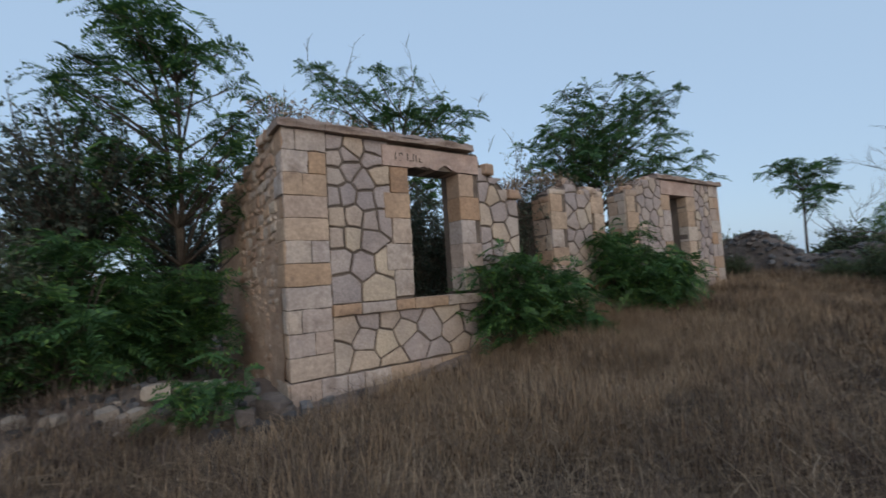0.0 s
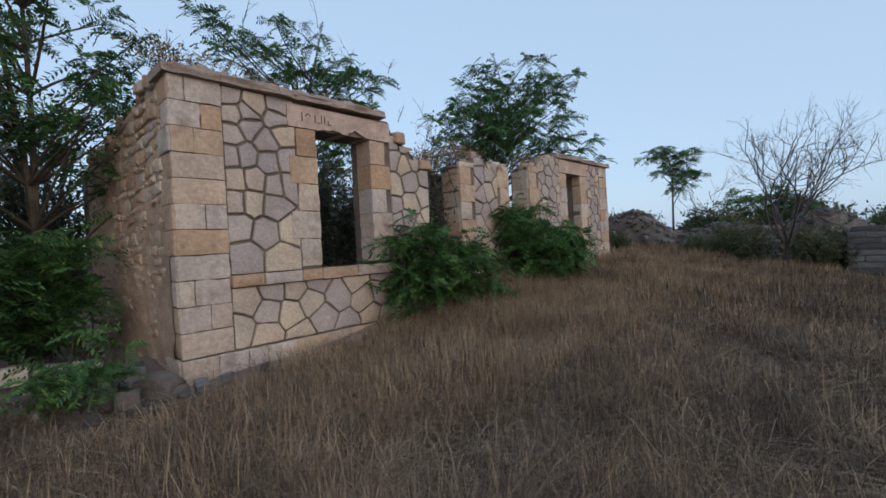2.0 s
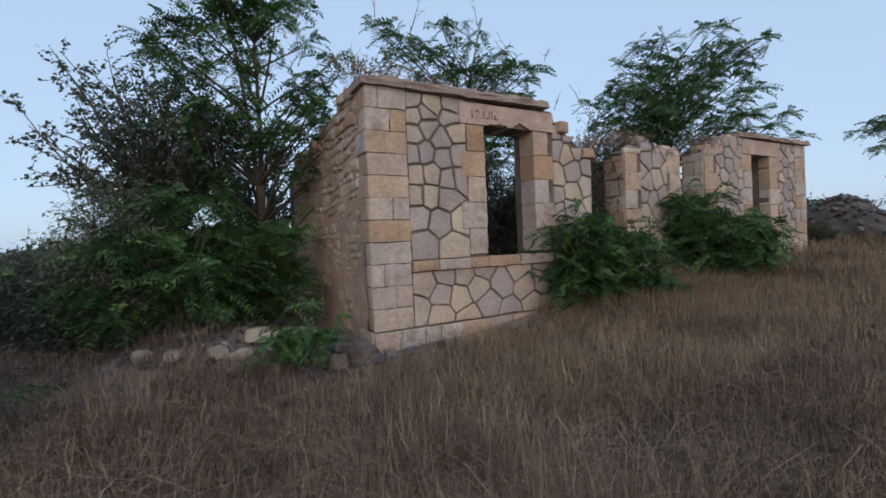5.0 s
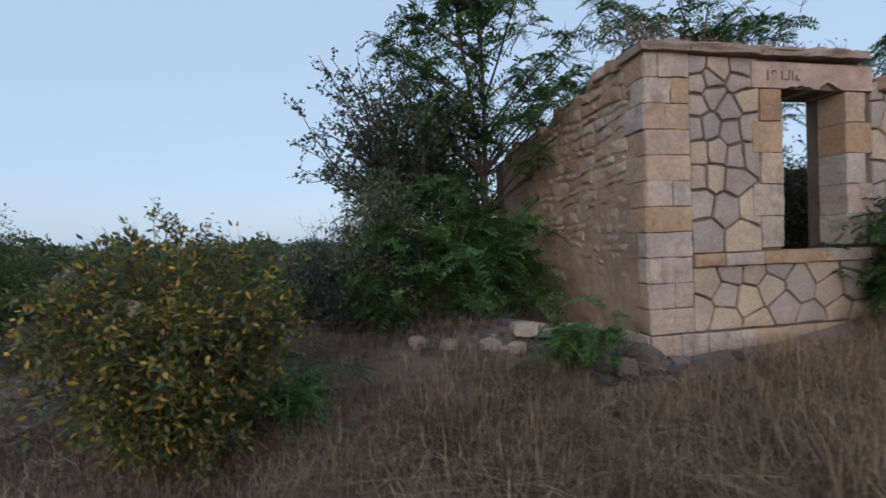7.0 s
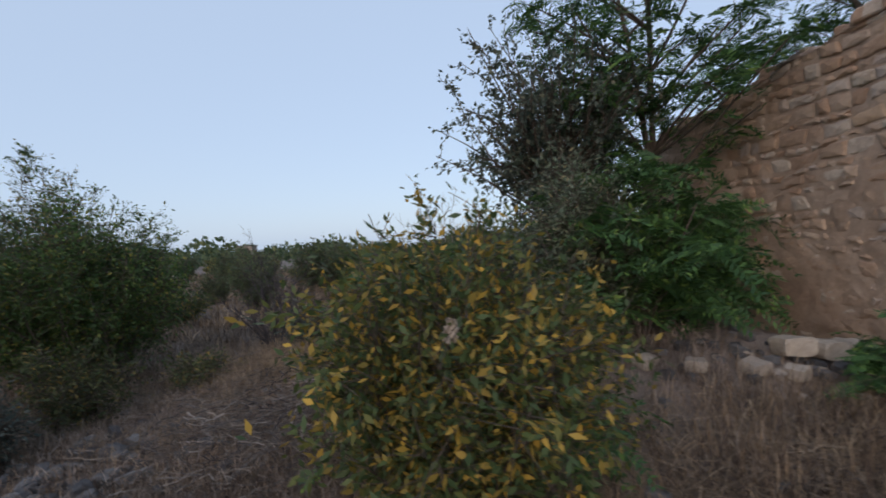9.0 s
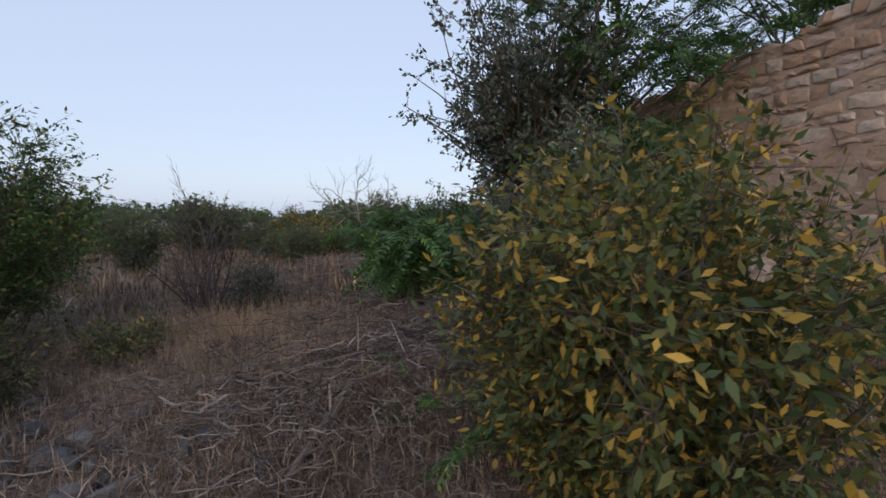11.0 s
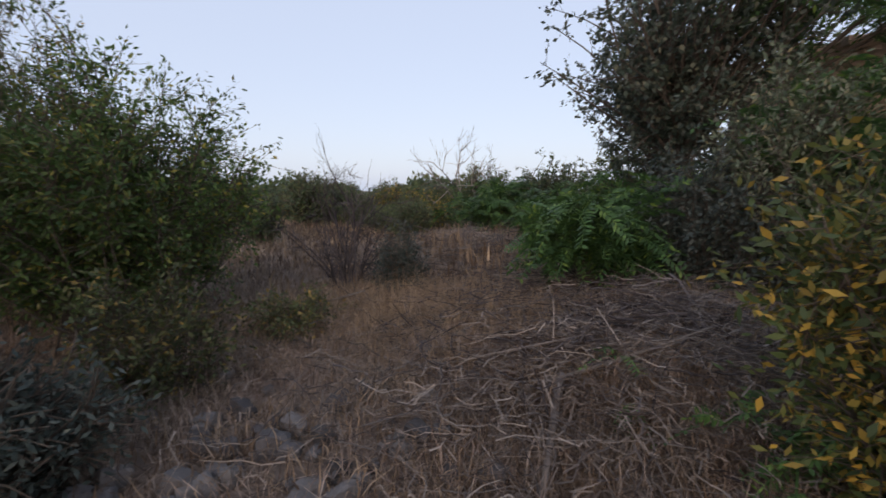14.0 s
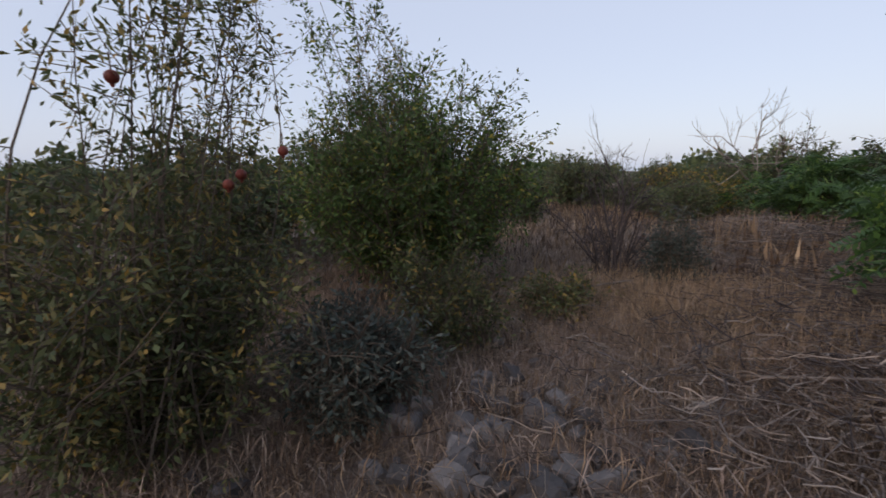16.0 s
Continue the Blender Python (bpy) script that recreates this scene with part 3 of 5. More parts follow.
lay(coursed(11.75, 12.32, 0.12, 3.50, 10, r1), "quoin_block", M_ASHLAR, wall_front_5, r1, proud=0.015, bevel=0.006)
lay(cells((7.76, 11.75, 0.15, 0.90), scatter((7.76, 11.75, 0.15, 0.90), 0.40, r1), 0.032), "fieldstone", M_CRAZY, wall_front_5, r1)
lay([rect(u, u + 0.79, 0.91, 1.07) for u in (7.8, 8.59, 9.38, 10.17, 10.96)], "sill_course", M_ASHLAR, wall_front_5, r1, proud=0.05, deep=0.25)
lt = part("lintel", prism([(9.25, 3.11), (10.9, 3.11), (10.9, 3.46), (9.25, 3.46)], -0.02, 0.44), M_LINTEL, wall_front_5)
lay(under(coursed(0.03, 0.50, 0.0, 3.2, 10, r1), [(0, 3.08), (0.6, 3.0)]), "reveal_block", M_RUBBLE, wall_front_5, r1, turn=-90, proud=0.012, origin=(7.75, 0), rough=0.014)
cornice(9.1, 12.4, wall_front_5, r1)
crust("mortar_crust", 9.12, 12.36, -0.06, THICK - 0.06, 3.60, 0.05, wall_front_5, seed=14.0)
crust("mortar_crust", 7.76, 9.1, 0.0, THICK, 3.3, 0.07, wall_front_5, line=end_line, seed=17.0)

# side wall of rubble with remains of render
wall_side = thing("wall_side", "crumbling rubble side wall with remains of lime render", "wall", kind="structure")
side_line = [(0.0, 3.56), (0.2, 3.60), (0.5, 3.50), (0.75, 3.55), (1.3, 3.52), (1.55, 3.46), (2.0, 3.50), (2.45, 3.38), (2.9, 3.28), (3.4, 3.30), (3.75, 3.22), (4.5, 3.26), (5.3, 3.2)]


def side_core():
    bm = prism([(0.525, FLOOR), (5.3, FLOOR)] + [(u, v - 0.02) for u, v in side_line[::-1] if u > 0.52] + [(0.525, 3.48)], 0.03, THICK)
    for v in bm.verts:
        u, w = v.co.x, v.co.y
        v.co.x, v.co.y = w, u
    bmesh.ops.recalc_face_normals(bm, faces=bm.faces)
    return bm


part("core", side_core(), M_RENDER, wall_side)
r2 = np.random.default_rng(5)


def rubble_courses(u0, u1, v0, v1, r):
    """Roughly squared stones in wavy courses of uneven height."""
    out, v = [], v0
    while v < v1:
        h = r.uniform(0.075, 0.20)

        def wave(u, base):
            return base + 0.03 * math.sin(u * 2.1 + base * 3.0) + 0.022 * math.sin(u * 5.3 + base * 9.0)

        u = u0 - r.uniform(0, 0.2)
        while u < u1:
            w = h * r.uniform(0.8, 2.3)
            g = r.uniform(0.002, 0.013)
            a, b = max(u, u0), min(u + w, u1)
            if b - a > 0.06:
                j = lambda q=0.02: r.normal(0, q)
                low, top = r.uniform(0.0, 0.02), r.uniform(0.0, 0.025)
                poly = [(a + g + j(), wave(a, v) + g + low), ((a + b) / 2 + j(0.03), wave((a + b) / 2, v) + g + j(0.006)), (b - g + j(), wave(b, v) + g + r.uniform(0, 0.02)),
                        (b - g + j(), wave(b, v + h) - g - top), ((a + b) / 2 + j(0.03), wave((a + b) / 2, v + h) - g + j(0.006)), (a + g + j(), wave(a, v + h) - g - r.uniform(0, 0.025))]
                out.append(poly)
            u += w
        v += h
    return out


side_polys = sorted(under(rubble_courses(0.36, 5.28, -0.1, 3.6, r2), side_line), key=lambda q: q[0][0])
lay(side_polys[:298], "rubble_stone", M_RUBBLE, wall_side, r2, turn=-90, proud=0.004, deep=0.08, bevel=0.016, bulge=0.014, rough=0.016)
V, F = [], []
for q in side_polys[298:]:
    me, (cu, cv) = stone_mesh(q, r2, bevel=0.014, deep=0.06, bulge=0.010)
    off, out = len(V), r2.uniform(-0.008, 0.012)
    V += [(v.co.y - out + 0.004, v.co.x + cu, v.co.z + cv) for v in me.vertices]
    F += [[off + k for k in f.vertices] for f in me.polygons]
    bpy.data.meshes.remove(me)
if V:
    me = bpy.data.meshes.new("rubble_rest")
    me.from_pydata(V, [], F)
    tagged(part("rubble_rest", me, M_RENDER, wall_side), kind="stuff")


def render_coat():
    """What is left of the lime render: a lumpy skin that lies over the stones in some places and behind them in others."""
    bm = bmesh.new()
    rows = []
    for i in range(131):
        u = 0.16 + (5.28 - 0.16) * i / 130
        top = float(np.interp(u, *zip(*side_line)))
        row = []
        for k in range(91):
            v = -0.3 + (top + 0.3) * k / 90
            q = Vector((u, v, 0))
            d = 0.026 * noise.noise(q * 1.3) + 0.020 * noise.noise(q * 4.1) + 0.012 * noise.noise(q * 11.0) + 0.006 * noise.noise(q * 24.0)
            d += 0.030 * max(0.0, min(1.0, (2.0 - v) / 1.3)) - 0.011
            row.append(bm.verts.new((-max(d, -0.028), u, v)))
        rows.append(row)
    for i in range(130):
        for k in range(90):
            bm.faces.new((rows[i][k], rows[i + 1][k], rows[i + 1][k + 1], rows[i][k + 1]))
    for f in bm.faces:
        f.smooth = True
    bmesh.ops.recalc_face_normals(bm, faces=bm.faces)
    return bm


part("render_coat", render_coat(), M_RENDER, wall_side, "crumbling pinkish lime render")
h = 3.38 / 11
lay([rect(0.0, (0.30 if i % 2 else 0.44) + r2.uniform(-0.06, 0.06), 0.12 + i * h, 0.12 + (i + 1) * h) for i in range(11)], "quoin_block", M_ASHLAR, wall_side, r2, turn=-90, proud=0.006, bevel=0.012, rough=0.014)
lay([rect(0.0, 0.55, -0.42, 0.11)], "plinth_block", M_ASHLAR, wall_side, r2, turn=-90, proud=0.04)
crust("mortar_crust", 0.45, 5.28, 0.0, THICK, 3.4, 0.10, wall_side, along="y", line=side_line, seed=22.0)

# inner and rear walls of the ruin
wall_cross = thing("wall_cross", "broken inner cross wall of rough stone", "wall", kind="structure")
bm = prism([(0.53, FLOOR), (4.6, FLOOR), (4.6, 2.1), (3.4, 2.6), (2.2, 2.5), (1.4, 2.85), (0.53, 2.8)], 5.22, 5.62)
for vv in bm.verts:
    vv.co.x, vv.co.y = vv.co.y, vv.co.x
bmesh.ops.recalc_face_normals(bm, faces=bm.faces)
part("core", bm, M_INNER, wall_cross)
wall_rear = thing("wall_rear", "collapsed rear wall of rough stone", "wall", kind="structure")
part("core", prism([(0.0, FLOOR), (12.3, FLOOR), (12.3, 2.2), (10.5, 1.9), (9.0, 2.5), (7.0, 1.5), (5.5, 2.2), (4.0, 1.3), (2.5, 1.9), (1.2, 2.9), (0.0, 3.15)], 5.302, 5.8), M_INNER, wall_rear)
wall_end = thing("wall_end", "far end wall of the ruin", "wall", kind="structure")
bm = prism([(0.525, FLOOR), (5.3, FLOOR), (5.3, 2.2), (3.0, 2.6), (0.525, 3.45)], 11.8, 12.28)
for vv in bm.verts:
    vv.co.x, vv.co.y = vv.co.y, vv.co.x
bmesh.ops.recalc_face_normals(bm, faces=bm.faces)
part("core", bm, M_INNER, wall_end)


# ---- plants ----
def rosette_tree(name, label, at, tips, rosette, leaf_len, pairs, leaflet, material, seed, trunk_r=0.07, stems=1, bare=0, group=""):
    """A tree of forked limbs that carry bunches of pinnate leaves at their tips (tips: offsets from the foot)."""
    r = np.random.default_rng(seed)
    t = thing(name, label, "tree" if stems < 4 else "shrub", at, group)
    top = max(p[2] for p in tips)
    paths, O, D = [], [], []
    feet = [np.array([r.normal(0, 0.12), r.normal(0, 0.12), -0.1]) * (stems > 1) + np.array([0, 0, -0.1]) for _ in range(stems)]
    trunks = []
    mean = np.mean(np.array(tips), 0)
    for f in feet:
        p1 = np.array([mean[0] * 0.6 + r.normal(0, 0.2) * (stems > 1), mean[1] * 0.6 + r.normal(0, 0.2) * (stems > 1), top * 0.78])
        pts = bent(f, p1, r, 0.06, 9)
        trunks.append(pts)
        paths.append((pts, trunk_r, trunk_r * 0.4))
    for i, tip in enumerate(tips):
        tip = np.array(tip, float)
        pts = trunks[i % stems]
        zs = pts[:, 2]
        want = tip[2] - 0.35 - 0.5 * np.hypot(*(tip - mean)[:2])
        j = int(np.argmin(abs(zs - np.clip(want, 0.12 * top, top * 0.75))))
        limb = bent(pts[j], tip, r, 0.14, 7)
        paths.append((limb, trunk_r * 0.38, trunk_r * 0.12))
        for s in range(3):
            q = limb[-2 - s] + r.normal(0, 0.22, 3) * np.array([1, 1, 0.5]) + np.array([0, 0, 0.12])
            paths.append((bent(limb[-2 - s], q, r, 0.1, 4), trunk_r * 0.14, trunk_r * 0.06))
            m = int(rosette * 0.6)
            O.append(np.repeat(q[None], m, 0))
            D.append(r.normal(size=(m, 3)) * np.array([1, 1, 0.35]) + np.array([0, 0, 0.22]))
        O.append(np.repeat(tip[None], rosette, 0))
        D.append(r.normal(size=(rosette, 3)) * np.array([1, 1, 0.35]) + np.array([0, 0, 0.25]))
    for _ in range(bare):
        b = np.array(tips[r.integers(len(tips))]) + r.normal(0, 0.3, 3)
        e = b + np.array([r.normal(0, 0.25), r.normal(0, 0.25), r.uniform(0.4, 0.9)])
        paths.append((bent(b, e, r, 0.15, 5), 0.010, 0.003))
        for _ in range(4):
            w = b + (e - b) * r.uniform(0.3, 0.9)
            paths.append((bent(w, w + np.array([r.normal(0, 0.16), r.normal(0, 0.16), r.uniform(0.1, 0.3)]), r, 0.1, 3), 0.006, 0.002))
    part("trunk", tubes("trunk", paths), M_BARK, t)
    O, D = np.concatenate(O), unit(np.concatenate(D))
    part("crown", fast_mesh("crown", pinnate(O, D, leaf_len, pairs, leaflet, 0.36, 0.45, r), 4), material, t)
    return t


def dome_tips(n, r, cx, cy, rx, ry, z0, z1, hollow=0.55):
    """Tip points over an uneven dome."""
    out = []
    for _ in range(n):
        a, q = r.uniform(0, 2 * math.pi), math.sqrt(r.uniform(hollow ** 2 * 0.3, 1))
        zz = z0 + (z1 - z0) * r.uniform(0, 1) ** 0.8 * math.sqrt(max(1 - (q * 0.85) ** 2, 0.1))
        out.append((cx + rx * q * math.cos(a), cy + ry * q * math.sin(a), zz))
    return out


def leafy(name, label, at, stems, spread_r, tall, leaf, width, per_twig, twigs, material, seed, category="bush", stem_r=0.014, lean=0.9, sub=0.32, low=0.15, group="", arch=0.25, spikes=0, reach=(1.02, 1.28), toward=None, spray=0.5):
    """A many-stemmed shrub or a small-leaved tree: stems fan out from the foot, twigs along them carry the leaves."""
    r = np.random.default_rng(seed)
    t = thing(name, label, category, at, group)
    paths, P, A = [], [], []
    for s in range(stems + spikes):
        a = r.uniform(0, 2 * math.pi)
        q = math.sqrt(r.uniform(0.02, 1)) * lean
        dome = math.sqrt(max(1 - 0.75 * q * q, 0.08))
        H = tall * dome * r.uniform(0.72, 1.08)
        if s >= stems:
            q *= 0.5
            H = tall * r.uniform(*reach)
            if toward is not None:
                a, q = toward + r.normal(0, 0.6), r.uniform(0.25, 0.95) * lean
        foot = np.array([r.normal(0, 0.10), r.normal(0, 0.10), -0.12]) * np.array([1 + spread_r * 0.6, 1 + spread_r * 0.6, 1])
        end = np.array([spread_r * q * math.cos(a), spread_r * q * math.sin(a), H])
        pts = bent(foot, end, r, arch, 8) + np.cumsum(r.normal(0, 0.012, (8, 3)), 0)
        paths.append((pts, stem_r, stem_r * 0.25))
        for _ in range(twigs if s < stems else int(twigs * spray * 1.6)):
            f = r.uniform(low, 1.0)
            i = min(int(f * 7), 6)
            b = pts[i] + (pts[i + 1] - pts[i]) * (f * 7 - i)
            L = sub * r.uniform(0.5, 1.2) * (1 if s < stems else 0.62)
            d = unit(r.normal(size=3) + np.array([0, 0, 0.35]) + 0.6 * unit(b * np.array([1, 1, 0.1])))
            e = b + d * L
            paths.append((bent(b, e, r, 0.12, 3), stem_r * 0.35, stem_r * 0.12))
            m = r.poisson(per_twig) + 1
            P.append(b + (e - b) * r.uniform(0.1, 1.05, (m, 1)) + r.normal(0, 0.025 + 0.1 * leaf, (m, 3)))
            A.append(np.repeat(d[None], m, 0))
    P, A = np.concatenate(P), np.concatenate(A)
    part("stem_work", tubes("stem_work", paths, 4), M_BARK, t)
    part("foliage", fast_mesh("foliage", leaves(P, leaf, width, r, 0.35, A), 4), material, t)
    return t


rp = np.random.default_rng(21)
# tall tree of heaven beside the side wall
tips = dome_tips(50, rp, -0.1, 0.2, 2.1, 2.1, 2.7, 7.6) + [(1.0, -0.8, 3.6), (0.7, -1.2, 3.9), (1.3, -1.6, 3.5), (0.6, -2.2, 3.75), (-1.6, -1.2, 4.6)]
rosette_tree("tall_tree", "tall slender tree with feathery green leaves beside the ruin", on_ground(-0.95, 3.7), tips, 8, 0.5, 8, 0.13, M_AIL, 31, 0.075, 2)
# round-crowned dark tree
ROUND = on_ground(-2.6, 3.6)


def round_tree(at, seed, mid, semi, limbs, material):
    r = np.random.default_rng(seed)
    t = thing("round_tree", "round lacy tree with small dull dark-green leaves", "tree", at)
    paths = [(bent((0, 0, -0.1), (0.1, 0.1, mid * 0.55), r, 0.1, 7), 0.12, 0.08)]
    P, A = [], []
    for _ in range(limbs):
        d = unit(r.normal(size=3) + np.array([0, 0, 0.12]))
        e = np.array([0.0, 0.1, mid]) + d * np.array(semi) * r.uniform(0.5, 1.05)
        limb = bent((0.1, 0.1, r.uniform(0.4, 0.75) * mid), e, r, 0.2, 6)
        paths.append((limb, 0.026, 0.006))
        for _ in range(13):
            f = r.uniform(0.3, 1.0) * 5
            i = min(int(f), 4)
            b = limb[i] + (limb[i + 1] - limb[i]) * (f - i)
            dd = unit(r.normal(size=3) + 0.5 * d)
            q = b + dd * r.uniform(0.12, 0.36)
            paths.append((bent(b, q, r, 0.1, 3), 0.005, 0.002))
            m = 9
            P.append(b + (q - b) * r.uniform(0.3, 1.1, (m, 1)) + r.normal(0, 0.03, (m, 3)))
            A.append(np.repeat(dd[None], m, 0))
    part("trunk", tubes("trunk", paths, 4), M_BARK, t)
    part("crown", fast_mesh("crown", leaves(np.concatenate(P), 0.082, 0.62, r, 0.2, np.concatenate(A)), 4), material, t)


round_tree(ROUND, 41, 3.3, (1.95, 1.9, 1.85), 128, M_DARK)
round_tree(on_ground(-0.7, 6.7), 42, 3.3, (1.9, 1.9, 2.2), 95, M_DARK)


def sprout(name, label, at, n, rx, z0, z1, seed, leaf=0.42, ros=7, stems=6, leaflet=0.11, pairs=8, group=""):
    r = np.random.default_rng(seed)
    return rosette_tree(name, label, at, dome_tips(n, r, 0, 0, rx, rx, z0, z1, 0.2), ros, leaf, pairs, leaflet, M_AIL, seed, 0.018, stems, 0, group)


sprout("feathery_shrub", "dense shrub of feathery green leaves by the side wall", on_ground(-2.38, 1.4), 48, 1.0, 0.35, 2.2, 51, 0.46, 8, 8)
sprout("feathery_shrub", "dense feathery shrub against the side wall", on_ground(-1.2, 2.5), 36, 0.85, 0.4, 2.1, 50, 0.46, 8, 7)
sprout("feathery_shrub", "feathery green shrub growing among the rubble", on_ground(-3.3, 2.4), 26, 0.7, 0.25, 1.2, 52, 0.44, 8, 7)
sprout("feathery_shrub", "bushy green saplings in front of the first window", on_ground(3.35, -0.42), 30, 0.65, 0.25, 1.75, 53, 0.36, 7, 7)
sprout("feathery_shrub", "low green saplings at the foot of the wall", on_ground(4.4, -0.5), 30, 0.75, 0.25, 1.35, 54, 0.36, 7, 6)
sprout("feathery_shrub", "tall dark green saplings in front of the overgrown opening", on_ground(6.75, -0.45), 40, 0.85, 0.3, 2.2, 55, 0.4, 7, 8)
sprout("feathery_shrub", "green sapling sprouts by the broken end wall", on_ground(7.9, -0.6), 24, 0.8, 0.2, 1.3, 56, 0.36, 7, 5)
sprout("corner_sprout", "small feathery sprout among stones by the wall corner", on_ground(-1.0, -0.2), 10, 0.22, 0.2, 0.7, 57, 0.24, 6, 4, 0.075)
sprout("sapling", "young sapling with long feathery leaves on the rubble", on_ground(-4.72, 1.85), 18, 0.38, 0.28, 1.0, 58, 0.48, 7, 2, 0.095, 12)
sprout("feathery_shrub", "feathery green shrub behind the brush pile", on_ground(-3.35, 5.0), 34, 0.95, 0.3, 1.35, 59, 0.44, 8, 7)
sprout("feathery_shrub", "feathery green shrub before the small dead tree", on_ground(-3.9, 8.8), 30, 1.1, 0.5, 1.75, 60, 0.46, 8, 6)
sprout("low_fern", "low dark feathery sprout under the yellowing bush", on_ground(-5.08, -0.72), 7, 0.2, 0.08, 0.3, 66, 0.22, 5, 4, 0.055)
sprout("low_fern", "low green feathery sprout at the foot of the bush", on_ground(-4.0, -0.75), 9, 0.25, 0.12, 0.42, 67, 0.3, 6, 4, 0.07)

tips = dome_tips(52, rp, -0.5, 0.0, 2.9, 1.6, 3.0, 7.1)
rosette_tree("ruin_tree", "feathery tree with bare top twigs growing inside the ruin", on_ground(4.5, 4.3), tips, 8, 0.48, 8, 0.13, M_AIL, 61, 0.07, 3, 26)
tips = dome_tips(92, rp, 0.4, -1.1, 4.2, 2.5, 2.8, 7.0)
rosette_tree("ruin_tree", "broad feathery green tree growing inside the ruin", on_ground(11.3, 3.7), tips, 9, 0.48, 8, 0.13, M_AIL, 62, 0.07, 3, 8)

leafy("yellowing_bush", "rounded bush with green and yellow autumn leaves", on_ground(-4.74, -1.22), 90, 0.95, 1.62, 0.057, 0.40, 11, 26, M_YEL, 71, stem_r=0.008, spikes=12, reach=(0.98, 1.12), low=0.22)
leafy("green_bush", "large dark green bush with thin twiggy top", on_ground(-9.0, 2.05), 130, 1.42, 2.25, 0.052, 0.42, 12, 28, M_POM, 72, spikes=13, stem_r=0.009, reach=(1.0, 1.3), toward=math.pi * 1.1, low=0.3)
leafy("green_bush", "dark green bush with a taller sparse top behind the larger one", on_ground(-9.95, 2.8), 85, 1.15, 2.6, 0.05, 0.4, 10, 24, M_MIXED, 75, spikes=14, reach=(1.0, 1.22), stem_r=0.009)
POM = on_ground(-9.15, -0.85)
leafy("pomegranate_bush", "pomegranate bush with narrow leaves and red fruit", POM, 80, 1.0, 1.38, 0.046, 0.34, 11, 26, M_MIXED, 73, spikes=26, stem_r=0.008, reach=(1.3, 1.95), spray=0.5, toward=math.pi * 0.25)
leafy("low_bush", "low dark bluish bush between larger bushes", on_ground(-8.3, -0.25), 44, 0.46, 0.72, 0.045, 0.36, 8, 20, M_BLUE, 74, sub=0.2)
leafy("low_bush", "low bush with green and yellowing leaves", on_ground(-8.15, 0.8), 36, 0.5, 0.8, 0.045, 0.4, 7, 16, M_MIXED, 79, sub=0.22, stem_r=0.006)
leafy("low_bush", "low yellowish-green bush at the edge of the stones", on_ground(-7.5, 1.75), 30, 0.45, 0.36, 0.045, 0.45, 5, 14, M_MIXED, 76, sub=0.16, stem_r=0.006)
leafy("low_bush", "small upright dark bush in the dry grass", on_ground(-6.55, 2.9), 34, 0.22, 0.8, 0.05, 0.3, 7, 16, M_BLUE, 77, sub=0.16, stem_r=0.006)
leafy("dark_shrub", "rounded dark bluish-green shrub among the feathery ones", on_ground(-3.75, 1.55), 46, 0.58, 1.4, 0.06, 0.42, 9, 20, M_BLUE, 80, stem_r=0.008)
leafy("grey_shrub", "tall shrub with dull grey-green narrow leaves", on_ground(-3.05, 1.5), 62, 0.72, 2.25, 0.068, 0.34, 9, 24, M_OLIVE, 78, stem_r=0.010)


def dead_bush(name, label, at, n, rad, tall, seed, twigs=9, stem=0.014, category="bush"):
    r = np.random.default_rng(seed)
    t = thing(name, label, category, at)
    paths = []
    for _ in range(n):
        a, q = r.uniform(0, 2 * math.pi), math.sqrt(r.uniform(0, 1))
        e = np.array([rad * q * math.cos(a), rad * q * math.sin(a), tall * (1 - 0.45 * q) * r.uniform(0.65, 1.05)])
        pts = bent((r.normal(0, 0.08), r.normal(0, 0.08), -0.1), e, r, 0.2, 8)
        paths.append((pts, stem, stem * 0.25))
        for _ in range(twigs):
            i = r.integers(2, 8)
            q2 = pts[i] + unit(r.normal(size=3) + np.array([0, 0, 0.6])) * r.uniform(0.1, 0.28) * tall * 0.6
            tw = bent(pts[i], q2, r, 0.2, 5)
            paths.append((tw, stem * 0.4, stem * 0.12))
            for _ in range(3):
                j = r.integers(1, 5)
                paths.append((bent(tw[j], tw[j] + unit(r.normal(size=3) + np.array([0, 0, 0.5])) * r.uniform(0.05, 0.12) * tall * 0.6, r, 0.2, 3), stem * 0.2, stem * 0.08))
    part("branch_work", tubes("branch_work", paths, 4), M_SNAG, t)


dead_bush("dead_bush", "leafless grey bush with thin brittle twigs", on_ground(-7.15, 3.4), 18, 0.8, 1.5, 81, 17, 0.012)


